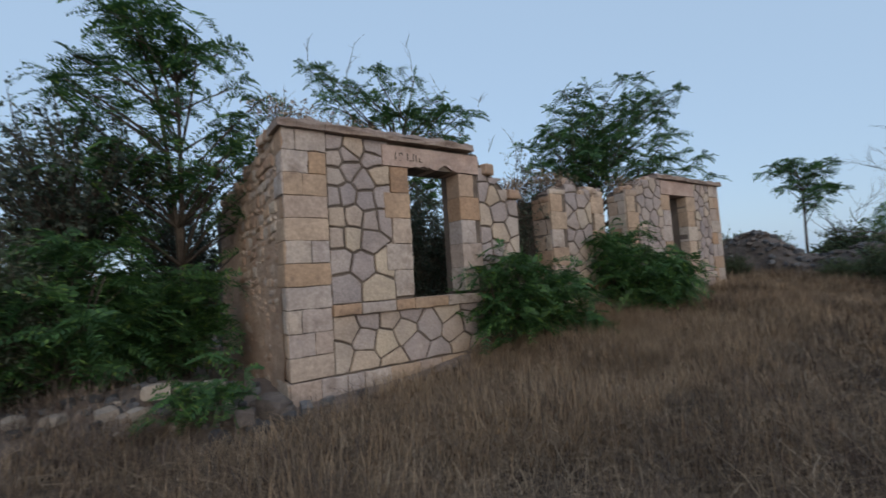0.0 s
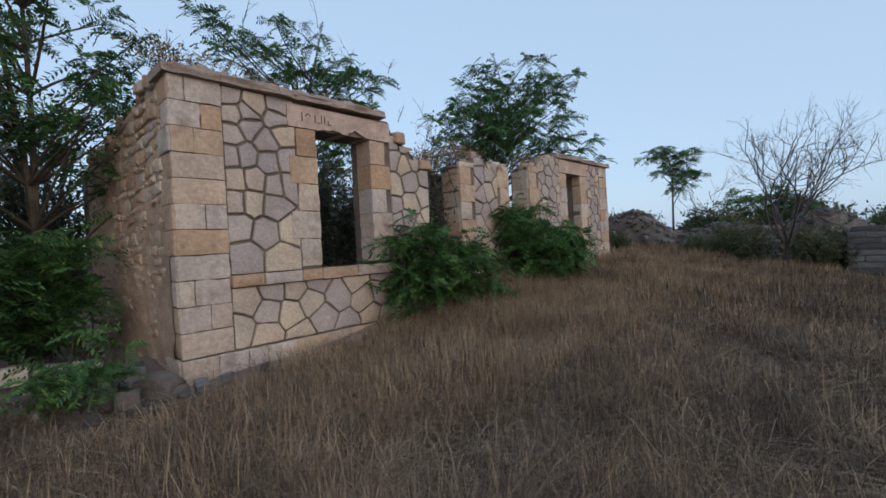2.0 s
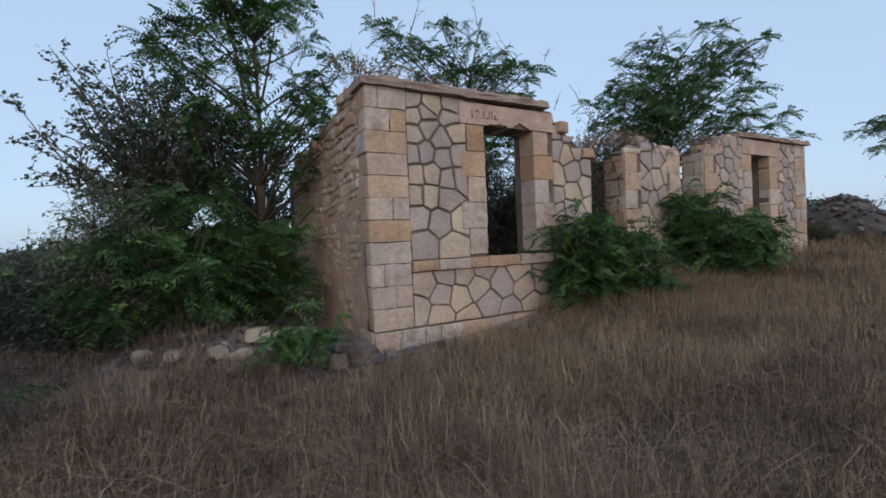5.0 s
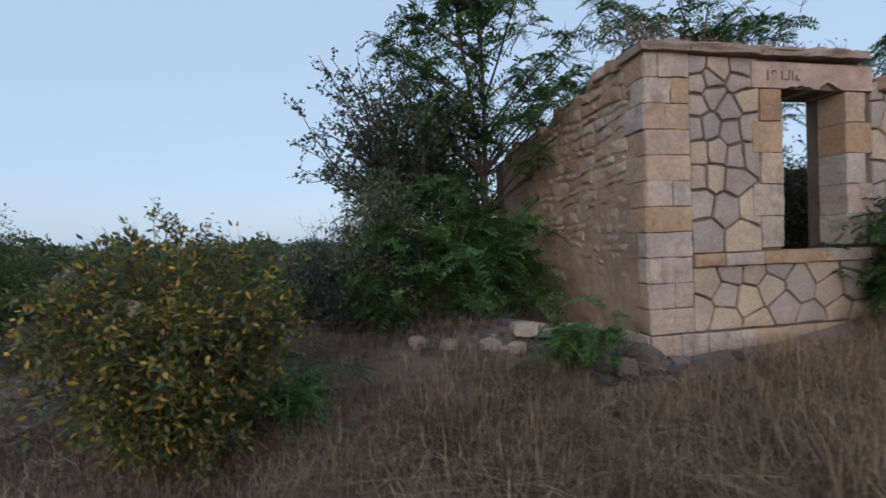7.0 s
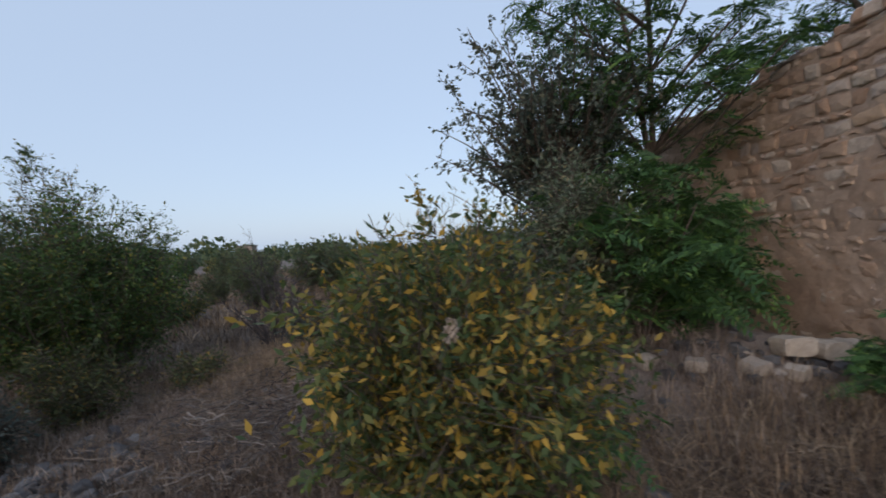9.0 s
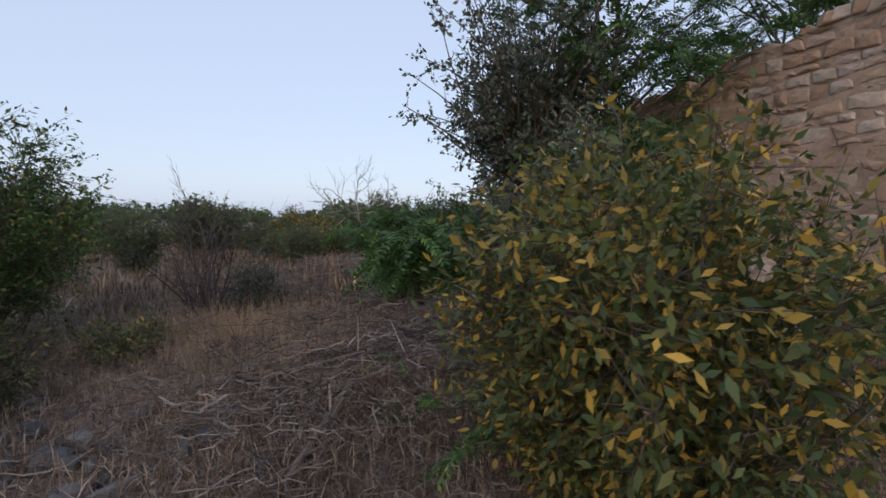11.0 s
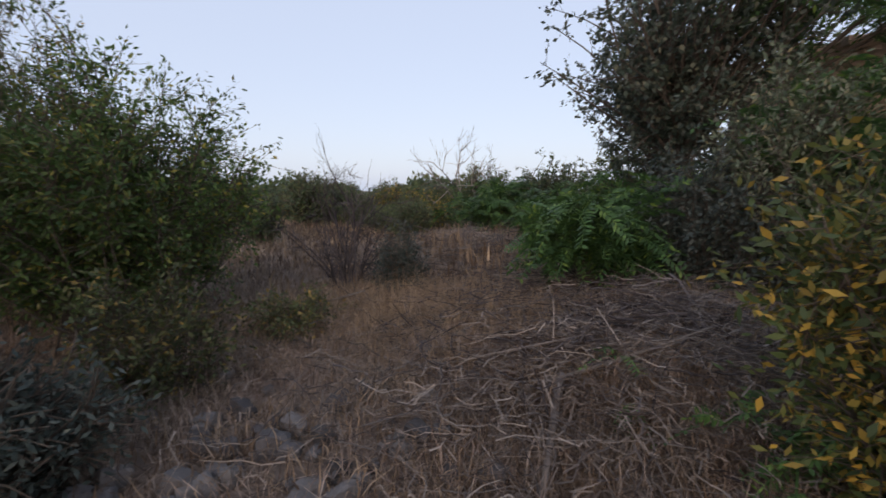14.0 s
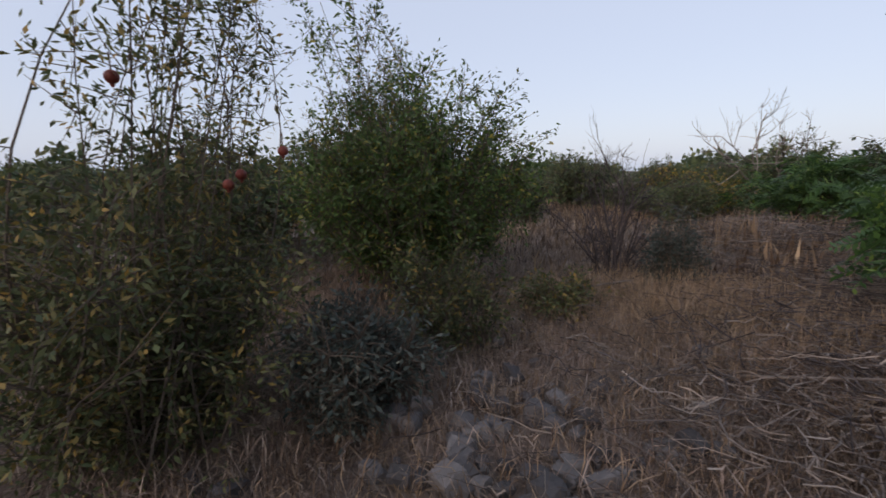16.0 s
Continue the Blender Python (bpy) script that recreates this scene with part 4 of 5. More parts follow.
def dead_tree(name, label, at, limbs, tall, wide, seed, rad, depth=4, wood=M_TWIG):
    """A bare tree: a short trunk, forked limbs that spread and rise, each limb a part."""
    r = np.random.default_rng(seed)
    t = thing(name, label, "tree", at)
    fork = np.array([r.normal(0, 0.1), r.normal(0, 0.1), tall * 0.16])
    part("trunk", tubes("trunk", [(bent((0, 0, -0.15), fork, r, 0.1, 6), rad, rad * 0.75)], 7), wood, t)

    def grow(paths, p, d, L, rr_, k):
        d = unit(d)
        pts = [p]
        for s in range(5):
            d = unit(d + r.normal(0, 0.16, 3) + np.array([0, 0, 0.07]))
            pts.append(pts[-1] + d * L / 5)
        paths.append((np.array(pts), rr_, rr_ * 0.55))
        if k:
            for m in range(3 if k > 1 else 4):
                j = r.integers(2, 6)
                grow(paths, pts[j], d + r.normal(0, 0.55, 3), L * r.uniform(0.5, 0.75), rr_ * 0.55, k - 1)

    for i in range(limbs):
        a = 2 * math.pi * (i + r.uniform(-0.3, 0.3)) / limbs
        paths = []
        grow(paths, fork - np.array([0, 0, r.uniform(0, 0.1)]), np.array([math.cos(a) * wide, math.sin(a) * wide, 1.0]), tall * 0.42 * r.uniform(0.8, 1.1), rad * 0.55, depth - 1)
        part("branch", tubes("branch", paths, 4), wood, t)


dead_tree("dead_tree", "small bare dead tree with forked branches", on_ground(-3.7, 12.6), 4, 3.6, 0.9, 82, 0.06)
dead_tree("dead_tree", "bare spreading dead tree before the rubble wall", on_ground(13.2, -4.4), 8, 4.4, 1.0, 83, 0.06, 5, M_SNAG)
dead_tree("dead_tree", "thin dead sapling beside the leafless bush", on_ground(-6.95, 3.2), 3, 2.3, 0.3, 84, 0.022, 4, M_SNAG)

# loose stones along the broken wall tops
rt = np.random.default_rng(19)


def top_stones(line, parent, n, along):
    for _ in range(n):
        u = rt.uniform(line[0][0] + 0.1, line[-1][0] - 0.1)
        z = float(np.interp(u, *zip(*line)))
        s = rt.uniform(0.10, 0.26)
        w = s / 2
        poly = [(-w + rt.normal(0, 0.02), -0.05), (w + rt.normal(0, 0.02), -0.05), (w * rt.uniform(0.6, 1), s * rt.uniform(0.35, 0.6)), (-w * rt.uniform(0.6, 1), s * rt.uniform(0.35, 0.6))]
        d0 = rt.uniform(0.02, 0.3)
        bm = prism(poly, -s * 0.5, s * 0.5)
        bmesh.ops.bevel(bm, geom=list(bm.edges), offset=0.018, segments=1, affect='EDGES')
        ob = part("cap_stone", bm, M_RUBBLE, parent)
        turn = rt.uniform(-25, 25)
        ob.matrix_basis = pose(u, d0, z, 0, 0, turn) if along == "x" else pose(d0, u, z, 0, 0, 90 + turn)


top_stones(side_line[1:], wall_side, 44, "y")
top_stones(top_line, wall_front_1, 7, "x")
top_stones(pier_line, wall_front_3, 9, "x")
top_stones(end_line[:4], wall_front_5, 8, "x")


# withered weeds rooted on the broken wall tops
def wall_weeds(x, y, z, n, rad, tall, seed):
    r = np.random.default_rng(seed)
    a = r.uniform(0, 2 * math.pi, n)
    p = np.stack([r.normal(0, rad, n), r.normal(0, 0.1, n), np.full(n, -0.02)], -1)
    tip = p + np.stack([np.cos(a) * tall * 0.5, np.sin(a) * tall * 0.4, tall * r.uniform(0.5, 1.1, n)], -1)
    paths = [(bent(p[i], tip[i], r, 0.2, 4), 0.0045, 0.0018) for i in range(n)]
    t = thing("wall_weed", "withered weeds rooted in the mortar of the wall top", "weed", (x, y, z))
    tagged(part("stalk_tuft", tubes("stalk_tuft", paths, 3), M_WEED, t), kind="stuff")
    q = np.repeat(tip, 5, 0) + r.normal(0, 0.05, (n * 5, 3))
    tagged(part("seed_tuft", fast_mesh("seed_tuft", leaves(q, 0.07, 0.3, r), 4), M_DRY, t), kind="stuff")


for i, (x, y, z, n, rad, tall) in enumerate(((0.25, 0.25, 3.62, 70, 0.22, 0.30), (0.95, 0.3, 3.62, 40, 0.3, 0.2), (2.2, 0.3, 3.62, 30, 0.3, 0.16), (4.35, 0.3, 2.72, 90, 0.2, 0.42),
                                             (5.3, 0.3, 2.98, 80, 0.2, 0.36), (5.9, 0.3, 3.14, 40, 0.2, 0.25), (8.0, 0.3, 3.14, 60, 0.25, 0.3))):
    wall_weeds(x, y, z, n, rad, tall, 200 + i)


# plants inside the ruin, seen through its openings
leafy("ruin_shrub", "dark overgrown shrub inside the ruin", on_ground(3.9, 2.9), 75, 1.1, 2.9, 0.08, 0.5, 9, 24, M_DARK, 91)
leafy("ruin_shrub", "dark shrub behind the missing window", on_ground(4.75, 2.6), 50, 0.75, 2.5, 0.07, 0.5, 6, 20, M_DARK, 92)
leafy("ruin_shrub", "dark shrub filling the overgrown opening", on_ground(7.4, 2.0), 50, 0.9, 2.4, 0.07, 0.5, 6, 20, M_DARK, 93)
leafy("ruin_shrub", "dark shrub behind the end window", on_ground(10.4, 3.0), 50, 1.0, 2.4, 0.07, 0.5, 6, 20, M_DARK, 94)
leafy("creeper", "dark dry creeper climbing over the broken wall", on_ground(4.95, 0.72), 34, 0.42, 3.35, 0.06, 0.5, 5, 20, M_DARK, 95, "creeper", low=0.5, sub=0.3)


# ---- rubble and rocks ----
def rock_mesh(seed, squash=0.6):
    bm = bmesh.new()
    bmesh.ops.create_icosphere(bm, subdivisions=2, radius=0.5)
    off = Vector((seed * 3.7, seed * 1.3, seed * 7.1))
    for v in bm.verts:
        k = 1 + 0.55 * noise.noise(v.co * 1.8 + off) + 0.25 * noise.noise(v.co * 4.5 + off)
        c = v.co * k
        lim = 0.29 + 0.05 * noise.noise(off)
        v.co = Vector((max(min(c.x, lim), -lim), max(min(c.y, lim * 0.8), -lim * 0.8), max(min(c.z, 0.4), -0.4) * squash))
    me = bpy.data.meshes.new("rock")
    bm.to_mesh(me)
    bm.free()
    return me


ROCKS = {}
for mat_ in (M_GREY, M_PALE, M_INNER):
    ROCKS[mat_.name] = []
    for i in range(7):
        me = rock_mesh(i + (20 if mat_ is M_PALE else 0), 0.55 + 0.05 * i)
        me.materials.append(mat_)
        ROCKS[mat_.name].append(me)


def rock(x, y, size, r, material=M_GREY, sink=0.25, name="stone", label="rough grey stone lying in the dry grass", group="loose stones", lift=0.0, stretch=1.0):
    ob = new(name, ROCKS[material.name][r.integers(7)])
    z = float(height(x, y))
    ob.matrix_basis = pose(x, y, z + size * (0.3 - sink) + lift, r.uniform(-18, 18), r.uniform(-18, 18), r.uniform(0, 360)) @ Matrix.Diagonal((size * stretch, size, size * 0.85, 1))
    return tagged(ob, label, "stone", group)


rr = np.random.default_rng(77)
# heap by the corner of the ruin
for i in range(100):
    f = rr.uniform(0, 1)
    x, y = -0.45 - 2.5 * f + rr.normal(0, 0.22), 0.05 + 0.9 * f + rr.normal(0, 0.3)
    if x > -0.12 and y > -0.1:
        continue
    rock(x, y, rr.uniform(0.07, 0.22), rr, M_PALE if rr.random() < 0.12 else M_GREY, 0.12, label="broken building stone in a heap beside the wall", group="stones of the heap")
for x, y, s in ((-0.28, -0.28, 0.42), (-0.62, -0.42, 0.36), (-0.15, -0.55, 0.25), (-0.45, -0.62, 0.22), (0.35, -0.35, 0.2), (0.8, -0.42, 0.18), (-0.4, -0.1, 0.3), (-0.75, -0.2, 0.28), (-0.2, -0.42, 0.3), (-0.55, -0.5, 0.2), (-0.9, -0.55, 0.22), (0.1, -0.32, 0.24)):
    rock(x, y, s * 1.35, rr, M_GREY if s < 0.27 else M_INNER, -0.02, label="dark jagged stone at the foot of the wall corner", group="stones of the heap")
def slab(x, y, w, dd, h, turn, r, lift=0.05):
    """A dressed building block, chipped at its edges."""
    bm = prism([(-w / 2, -h / 2), (w / 2, -h / 2), (w / 2, h / 2), (-w / 2, h / 2)], -dd / 2, dd / 2)
    bmesh.ops.subdivide_edges(bm, edges=bm.edges, cuts=3, use_grid_fill=True)
    for v in bm.verts:
        v.co += Vector((noise.noise(v.co * 5 + Vector((x, y, 0))), noise.noise(v.co * 6 + Vector((y, x, 3))), noise.noise(v.co * 7 + Vector((x, 2, y))))) * 0.022
        v.co *= 1 - 0.10 * (abs(v.co.x) / w + abs(v.co.z) / h > 0.93)
    ob = tagged(part("building_block", bm, M_PALE), "pale dressed building block fallen on the rubble heap", "stone", "stones of the heap")
    ob.matrix_basis = pose(x, y, float(height(x, y)) + lift, r.uniform(-8, 8), r.uniform(-8, 8), turn)


for x, y, w, dd, h, turn in ((-1.42, 0.42, 0.30, 0.22, 0.17, -6), (-1.12, 0.40, 0.27, 0.22, 0.16, 4), (-0.83, 0.44, 0.28, 0.2, 0.17, -3), (-1.9, 0.30, 0.2, 0.16, 0.12, 12), (-2.35, 0.45, 0.18, 0.15, 0.11, -30),
                             (-1.62, 0.16, 0.17, 0.15, 0.12, 25), (-2.7, 0.7, 0.2, 0.16, 0.12, 15), (-1.0, 0.12, 0.16, 0.13, 0.11, -20)):
    slab(x, y, w, dd, h, turn, rr, 0.06 if w < 0.25 else 0.13)
# stones by the path
for x, y, s in ((-3.5, -0.95, 0.28), (-2.8, -1.05, 0.2), (-4.0, -1.6, 0.14), (-3.1, -0.2, 0.16), (-2.3, -0.6, 0.15), (-6.3, -0.35, 0.2), (-6.45, 1.0, 0.22), (-6.2, 0.0, 0.16),
                (-6.7, -0.1, 0.16), (-7.3, 0.0, 0.26), (-7.15, -0.55, 0.25), (-7.55, -0.6, 0.26), (-7.0, 0.45, 0.18), (-6.5, 0.35, 0.2), (-5.9, 0.3, 0.14), (-6.1, 1.3, 0.15), (-7.7, 0.3, 0.22)):
    rock(x, y, s, rr, M_PALE if s < 0.15 else M_GREY, 0.16)
for i in range(105):
    x, y = rr.normal(-7.35, 0.45), rr.normal(-0.35, 0.5)
    rock(x, y, rr.uniform(0.06, 0.2), rr, M_GREY, 0.08, stretch=rr.uniform(0.9, 1.6))
for i in range(28):
    x, y = rr.normal(-7.0, 0.5), rr.normal(-1.3, 0.4)
    rock(x, y, rr.uniform(0.05, 0.16), rr, M_GREY, 0.15, stretch=rr.uniform(0.9, 1.5))
for i in range(24):
    x, y = rr.uniform(-8.8, -3.0), rr.uniform(-1.8, 3.4)
    rock(x, y, rr.uniform(0.05, 0.15), rr, M_GREY if rr.random() < 0.6 else M_PALE, 0.2)

for i in range(18):
    x, y = rr.normal(-5.0, 0.8), rr.normal(5.2, 1.1)
    rock(x, y, rr.uniform(0.10, 0.34), rr, M_GREY if rr.random() < 0.6 else M_INNER, 0.05, label="grey stone of an overgrown rubble mound", group="stones of the mound")

# ruined dry-stone wall beyond the end of the building
rubble_wall = thing("rubble_wall", "tumbled dry-stone wall of grey stones", "wall", kind="structure")
def heap_line(y):
    return 1.15 + 0.35 * math.sin(y * 0.9) + 0.2 * math.sin(y * 2.3 + 1)


bm = bmesh.new()
rows = []
for i in range(46):
    y = 9.0 - 21.0 * i / 45
    row = []
    for k in range(9):
        f = k / 8
        zz = float(height(15.6, y)) - 0.2 + (heap_line(y) + 0.2) * math.sin(math.pi * f) ** 0.6
        row.append(bm.verts.new((14.9 + 1.7 * f + 0.1 * noise.noise(Vector((f * 5, y, 0))), y, zz + 0.12 * noise.noise(Vector((f * 4, y * 2, 3))))))
    rows.append(row)
for i in range(45):
    for k in range(8):
        bm.faces.new((rows[i][k], rows[i + 1][k], rows[i + 1][k + 1], rows[i][k + 1]))
part("core", bm, M_INNER, rubble_wall)
rubble_wall_2 = thing("rubble_wall_2", "tumbled dry-stone wall continuing past the dead tree", "wall", kind="structure")
for i in range(580):
    y = rr.uniform(-3.5, 6) if i % 2 else rr.uniform(-11, -3.5)
    f = rr.uniform(0.02, 0.62)
    zz = float(height(15.6, y)) - 0.1 + (heap_line(y) + 0.1) * math.sin(math.pi * f) ** 0.6
    s = rr.uniform(0.14, 0.34)
    ob = part("stone", ROCKS[(M_INNER if rr.random() < 0.5 else M_GREY).name][rr.integers(7)], None, rubble_wall if i % 2 else rubble_wall_2)
    ob.matrix_basis = pose(14.9 + 1.7 * f - 0.05, y, zz, rr.uniform(-40, 40), rr.uniform(-40, 40), rr.uniform(0, 360)) @ Matrix.Diagonal((s * 1.2, s, s * 0.8, 1))
block_wall = thing("block_wall", "low wall of pale dressed blocks beside the dead tree", "wall", kind="structure")
gz = float(height(13.4, -6.5))
part("core", prism([(13.4, gz - 0.3), (13.9, gz - 0.3), (13.9, gz + 1.35), (13.4, gz + 1.35)], -9.5, -5.6), M_MORTAR, block_wall)
k, v = 0, gz - 0.1
while v < gz + 1.35:
    u = -9.5 + (0.25 if k % 2 else 0)
    while u < -5.6:
        w = rr.uniform(0.4, 0.7)
        lay([rect(u, min(u + w, -5.6), v, v + 0.15, 0.012)], "block", M_GREY, block_wall, rr, turn=-90, proud=0.03, origin=(13.4, 0))
        u += w
    v += 0.15
    k += 1

# ---- brush pile and fallen branches ----
def stick(x0, y0, x1, y1, rad, lift0, lift1, label, r):
    a, b = np.array(on_ground(x0, y0, lift0)), np.array(on_ground(x1, y1, lift1))
    paths = [(bent(np.zeros(3), b - a, r, 0.05, 9), rad, rad * 0.55)]
    for _ in range(3):
        f = r.uniform(0.3, 0.9)
        p = (b - a) * f
        paths.append((bent(p, p + r.normal(0, 0.12, 3) + np.array([0, 0, 0.06]), r, 0.1, 4), rad * 0.4, rad * 0.2))
    return tagged(place(part("fallen_branch", tubes("fallen_branch", paths, 6), M_TWIG), a.tolist()), label, "branch", "fallen branches")


stick(-5.62, 0.46, -4.95, 0.08, 0.017, 0.14, 0.12, "long bare grey branch lying on the brush pile", rr)
stick(-5.75, 0.22, -6.18, -0.6, 0.025, 0.11, 0.09, "thick weathered branch lying on the ground", rr)
stick(-5.9, 0.2, -4.9, 0.1, 0.014, 0.12, 0.2, "thin bare branch lying on the brush pile", rr)
stick(-6.4, 0.7, -5.4, 0.45, 0.012, 0.06, 0.16, "thin bare branch lying on the brush pile", rr)
stick(-8.1, 1.9, -6.9, 2.1, 0.013, 0.10, 0.25, "thin bare branch lying by the dead bush", rr)


def brush(name, label, cx, cy, rx, ry, n, lo, hi, seed, lift=0.12, rad=0.0036, wood=M_TWIG):
    """A heap of twigs lying criss-cross."""
    r = np.random.default_rng(seed)
    x, y = r.normal(cx, rx, n), r.normal(cy, ry, n)
    z = height(x, y) + r.uniform(0.0, lift, n)
    a = r.uniform(0, 2 * math.pi, n)
    L = r.uniform(lo, hi, n)
    d = np.stack([np.cos(a), np.sin(a), r.normal(0.04, 0.16, n)], -1)
    p = np.stack([x, y, z], -1)
    paths = []
    for i in range(n):
        paths.append((bent(p[i] - d[i] * L[i] / 2, p[i] + d[i] * L[i] / 2, r, 0.04, 5) + r.normal(0, 0.014, (5, 3)), rad * r.uniform(0.4, 1.5), rad * 0.4))
    return tagged(part(name, tubes(name, paths, 3), wood), label, "brush", kind="stuff")


brush("brush_pile", "pile of grey dead twigs on the ground", -5.5, 0.05, 0.65, 0.55, 1700, 0.08, 0.36, 101, 0.24)
brush("brush_pile", "heap of dark dead branches and twigs", -5.15, 0.55, 0.6, 0.4, 380, 0.15, 0.6, 105, 0.2, 0.0055, M_SNAG)
brush("brush_pile", "dark dead branches scattered over the slope", -5.6, 2.0, 0.7, 0.9, 420, 0.2, 0.7, 106, 0.2, 0.005, M_SNAG)
brush("brush_pile", "pile of dark dead twigs beyond the sapling", -5.2, 4.6, 0.8, 0.8, 700, 0.3, 1.0, 102, 0.35)
brush("brush_pile", "grey dead twigs on the rubble mound", -4.6, 2.4, 0.7, 0.9, 900, 0.15, 0.6, 104, 0.25)
brush("brush_pile", "dead twigs scattered over dry grass", -6.3, 1.2, 1.1, 1.3, 1700, 0.08, 0.35, 103, 0.12)


# ---- grass ----
def blades(p, h, w, r, lean=0.45):
    """Grass blades that bend over: two quads each, joined at the middle."""
    n = len(p)
    a = r.uniform(0, 2 * math.pi, n)
    out = np.stack([np.cos(a), np.sin(a), np.zeros(n)], -1)
    side = np.stack([-np.sin(a), np.cos(a), np.zeros(n)], -1) * (w * 0.5)[:, None]
    l = (np.abs(r.normal(0, lean, n)) * h)[:, None]
    up = np.array([0, 0, 1.0])
    m = p + up * (h * 0.5)[:, None] + out * l * 0.5 + r.normal(0, 0.02, (n, 3))
    t = p + up * (h * np.clip(1 - 0.35 * l[:, 0] / h, 0.5, 1))[:, None] + out * l
    return np.stack([p, m + side, t, m - side], 1)


def footprint(x, y):
    return (x > -0.1) & (x < 12.5) & (y > -0.12) & (y < 5.9)


def meadow(name, label, n_tufts, per, box, h0, h1, focus, reach, wide, material, seed, keep=None, spread_t=0.07, lean=0.45):
    """Tufted grass over a box of ground, thicker round the focus."""
    r = np.random.default_rng(seed)
    a, q = r.uniform(0, 2 * math.pi, n_tufts * 4), r.uniform(0.0, 1, n_tufts * 4) ** 0.75 * reach
    x, y = focus[0] + q * np.cos(a), focus[1] + q * np.sin(a)
    ok = (x > box[0]) & (x < box[1]) & (y > box[2]) & (y < box[3]) & ~footprint(x, y)
    if keep is not None:
        ok &= keep(x, y)
    x, y, q = x[ok][:n_tufts], y[ok][:n_tufts], q[ok][:n_tufts]
    n = len(x)
    patch = np.array([noise.noise(Vector((xx * 0.6, yy * 0.6, 0))) for xx, yy in zip(x, y)])
    tall = np.clip(r.uniform(h0, h1, n) * (1 + 0.55 * patch), 0.06, 1)
    X, Y = np.repeat(x, per) + r.normal(0, spread_t, n * per), np.repeat(y, per) + r.normal(0, spread_t, n * per)
    H = np.repeat(tall, per) * r.uniform(0.45, 1.15, n * per)
    W = wide * (1 + 0.16 * np.repeat(q, per)) * r.uniform(0.6, 1.4, n * per)
    ok = ~footprint(X, Y)
    P = np.stack([X, Y, height(X, Y) - 0.02], -1)[ok]
    return tagged(part(name, fast_mesh(name, blades(P, H[ok], W[ok], r, lean), 4), material), label, "grass", kind="stuff")


def off_heap(x, y):
    return ~((x > -1.1) & (x < 0.9) & (y > -0.85)) & ~((x > -0.6) & (x < 2.7) & (y > -0.55)) & (~((x > -3.2) & (x < 0) & (y > -0.2 - 0.15 * x) & (y < 1.8)) | (np.abs(np.sin(x * 12.9 + y * 78.2)) < 0.25))


def thinning(x, y):
    """The tall grass gives out towards the bushes."""
    return off_heap(x, y) & (np.abs(np.sin(x * 91.7 + y * 47.3)) < np.clip((x + 5.2) / 3.4, 0.0, 1.0))


def off_stones(x, y):
    return np.hypot(x + 7.3, (y + 0.35) * 1.1) > 0.8 * np.abs(np.sin(x * 37.0 + y * 11.0)) + 0.2


meadow("dry_grass", "tall withered brown grass before the ruin", 17500, 18, (-5.2, 15, -13, 0.0), 0.15, 0.42, (-0.6, -4.6), 13, 0.0034, M_DRY, 111, thinning, 0.10, 1.3)
meadow("dry_grass", "long bent straw lying tangled over the meadow", 3800, 12, (-5.0, 15, -13, 0.0), 0.24, 0.5, (-0.4, -4.4), 11, 0.0032, M_STRAW, 121, thinning, 0.16, 1.9)
meadow("dry_grass", "pale feathery straw along the foot of the ruin", 6000, 18, (-0.8, 15, -3.4, 0.0), 0.22, 0.5, (5.5, -1.4), 9, 0.0032, M_STRAW, 117, off_heap, 0.10, 1.1)
meadow("dry_grass", "withered brown grass spreading to the rubble wall", 7000, 14, (6, 26, -16, 4), 0.28, 0.5, (10, -4), 14, 0.009, M_DRY, 112, None, 0.1, 0.8)
meadow("dry_grass", "short withered grass beside the path", 8500, 13, (-14, -1.5, -12, 6), 0.10, 0.26, (-4.6, -2.2), 9, 0.0036, M_DRY, 113, off_heap, 0.08, 0.8)
meadow("dry_grass", "sparse pale dry grass and weeds among stones", 6500, 13, (-16, -2, -2.5, 14), 0.10, 0.30, (-6.6, 0.9), 8, 0.0036, M_LITTER, 114, off_stones, 0.09, 0.9)
meadow("dry_grass", "dry pale grass in the distance", 5000, 12, (-40, 16, 3, 45), 0.2, 0.45, (-8, 12), 26, 0.012, M_DRY, 115, None, 0.2)
meadow("dead_weeds", "dark dead weeds standing in the dry grass", 3600, 16, (-3.0, 14, -12, -0.6), 0.22, 0.5, (0.5, -4.4), 11, 0.0045, M_WEED, 118, None, 0.12, 1.0)
meadow("dry_grass", "clump of tall pale grass beside the stony ground", 420, 16, (-8, -5.4, 0.3, 3.4), 0.2, 0.48, (-6.5, 1.8), 1.3, 0.0026, M_STRAW, 122, None, 0.09, 0.9)
meadow("dead_weeds", "reddish dead weeds standing between the twigs", 1300, 14, (-6.6, -3.6, -1.6, 3.0), 0.07, 0.22, (-5.7, 0.2), 2.2, 0.0036, M_DRY, 123, None, 0.08, 0.8)
meadow("dead_weeds", "dark dead weeds among stones and twigs", 1300, 14, (-12, -2, -3, 8), 0.12, 0.35, (-6.0, 0.8), 6, 0.004, M_WEED, 119, None, 0.12, 1.0)
rl = np.random.default_rng(116)
x, y = rl.normal(-5.8, 2.0, 60000), rl.normal(-0.4, 2.0, 60000)
litter = leaves(np.stack([x, y, height(x, y) + rl.uniform(0, 0.05, len(x))], -1), 0.13, 0.035, rl, 0.6)
tagged(part("litter", fast_mesh("litter", litter, 4), M_LITTER), "dead stalks and leaf litter strewn over the soil", "litter", kind="stuff")

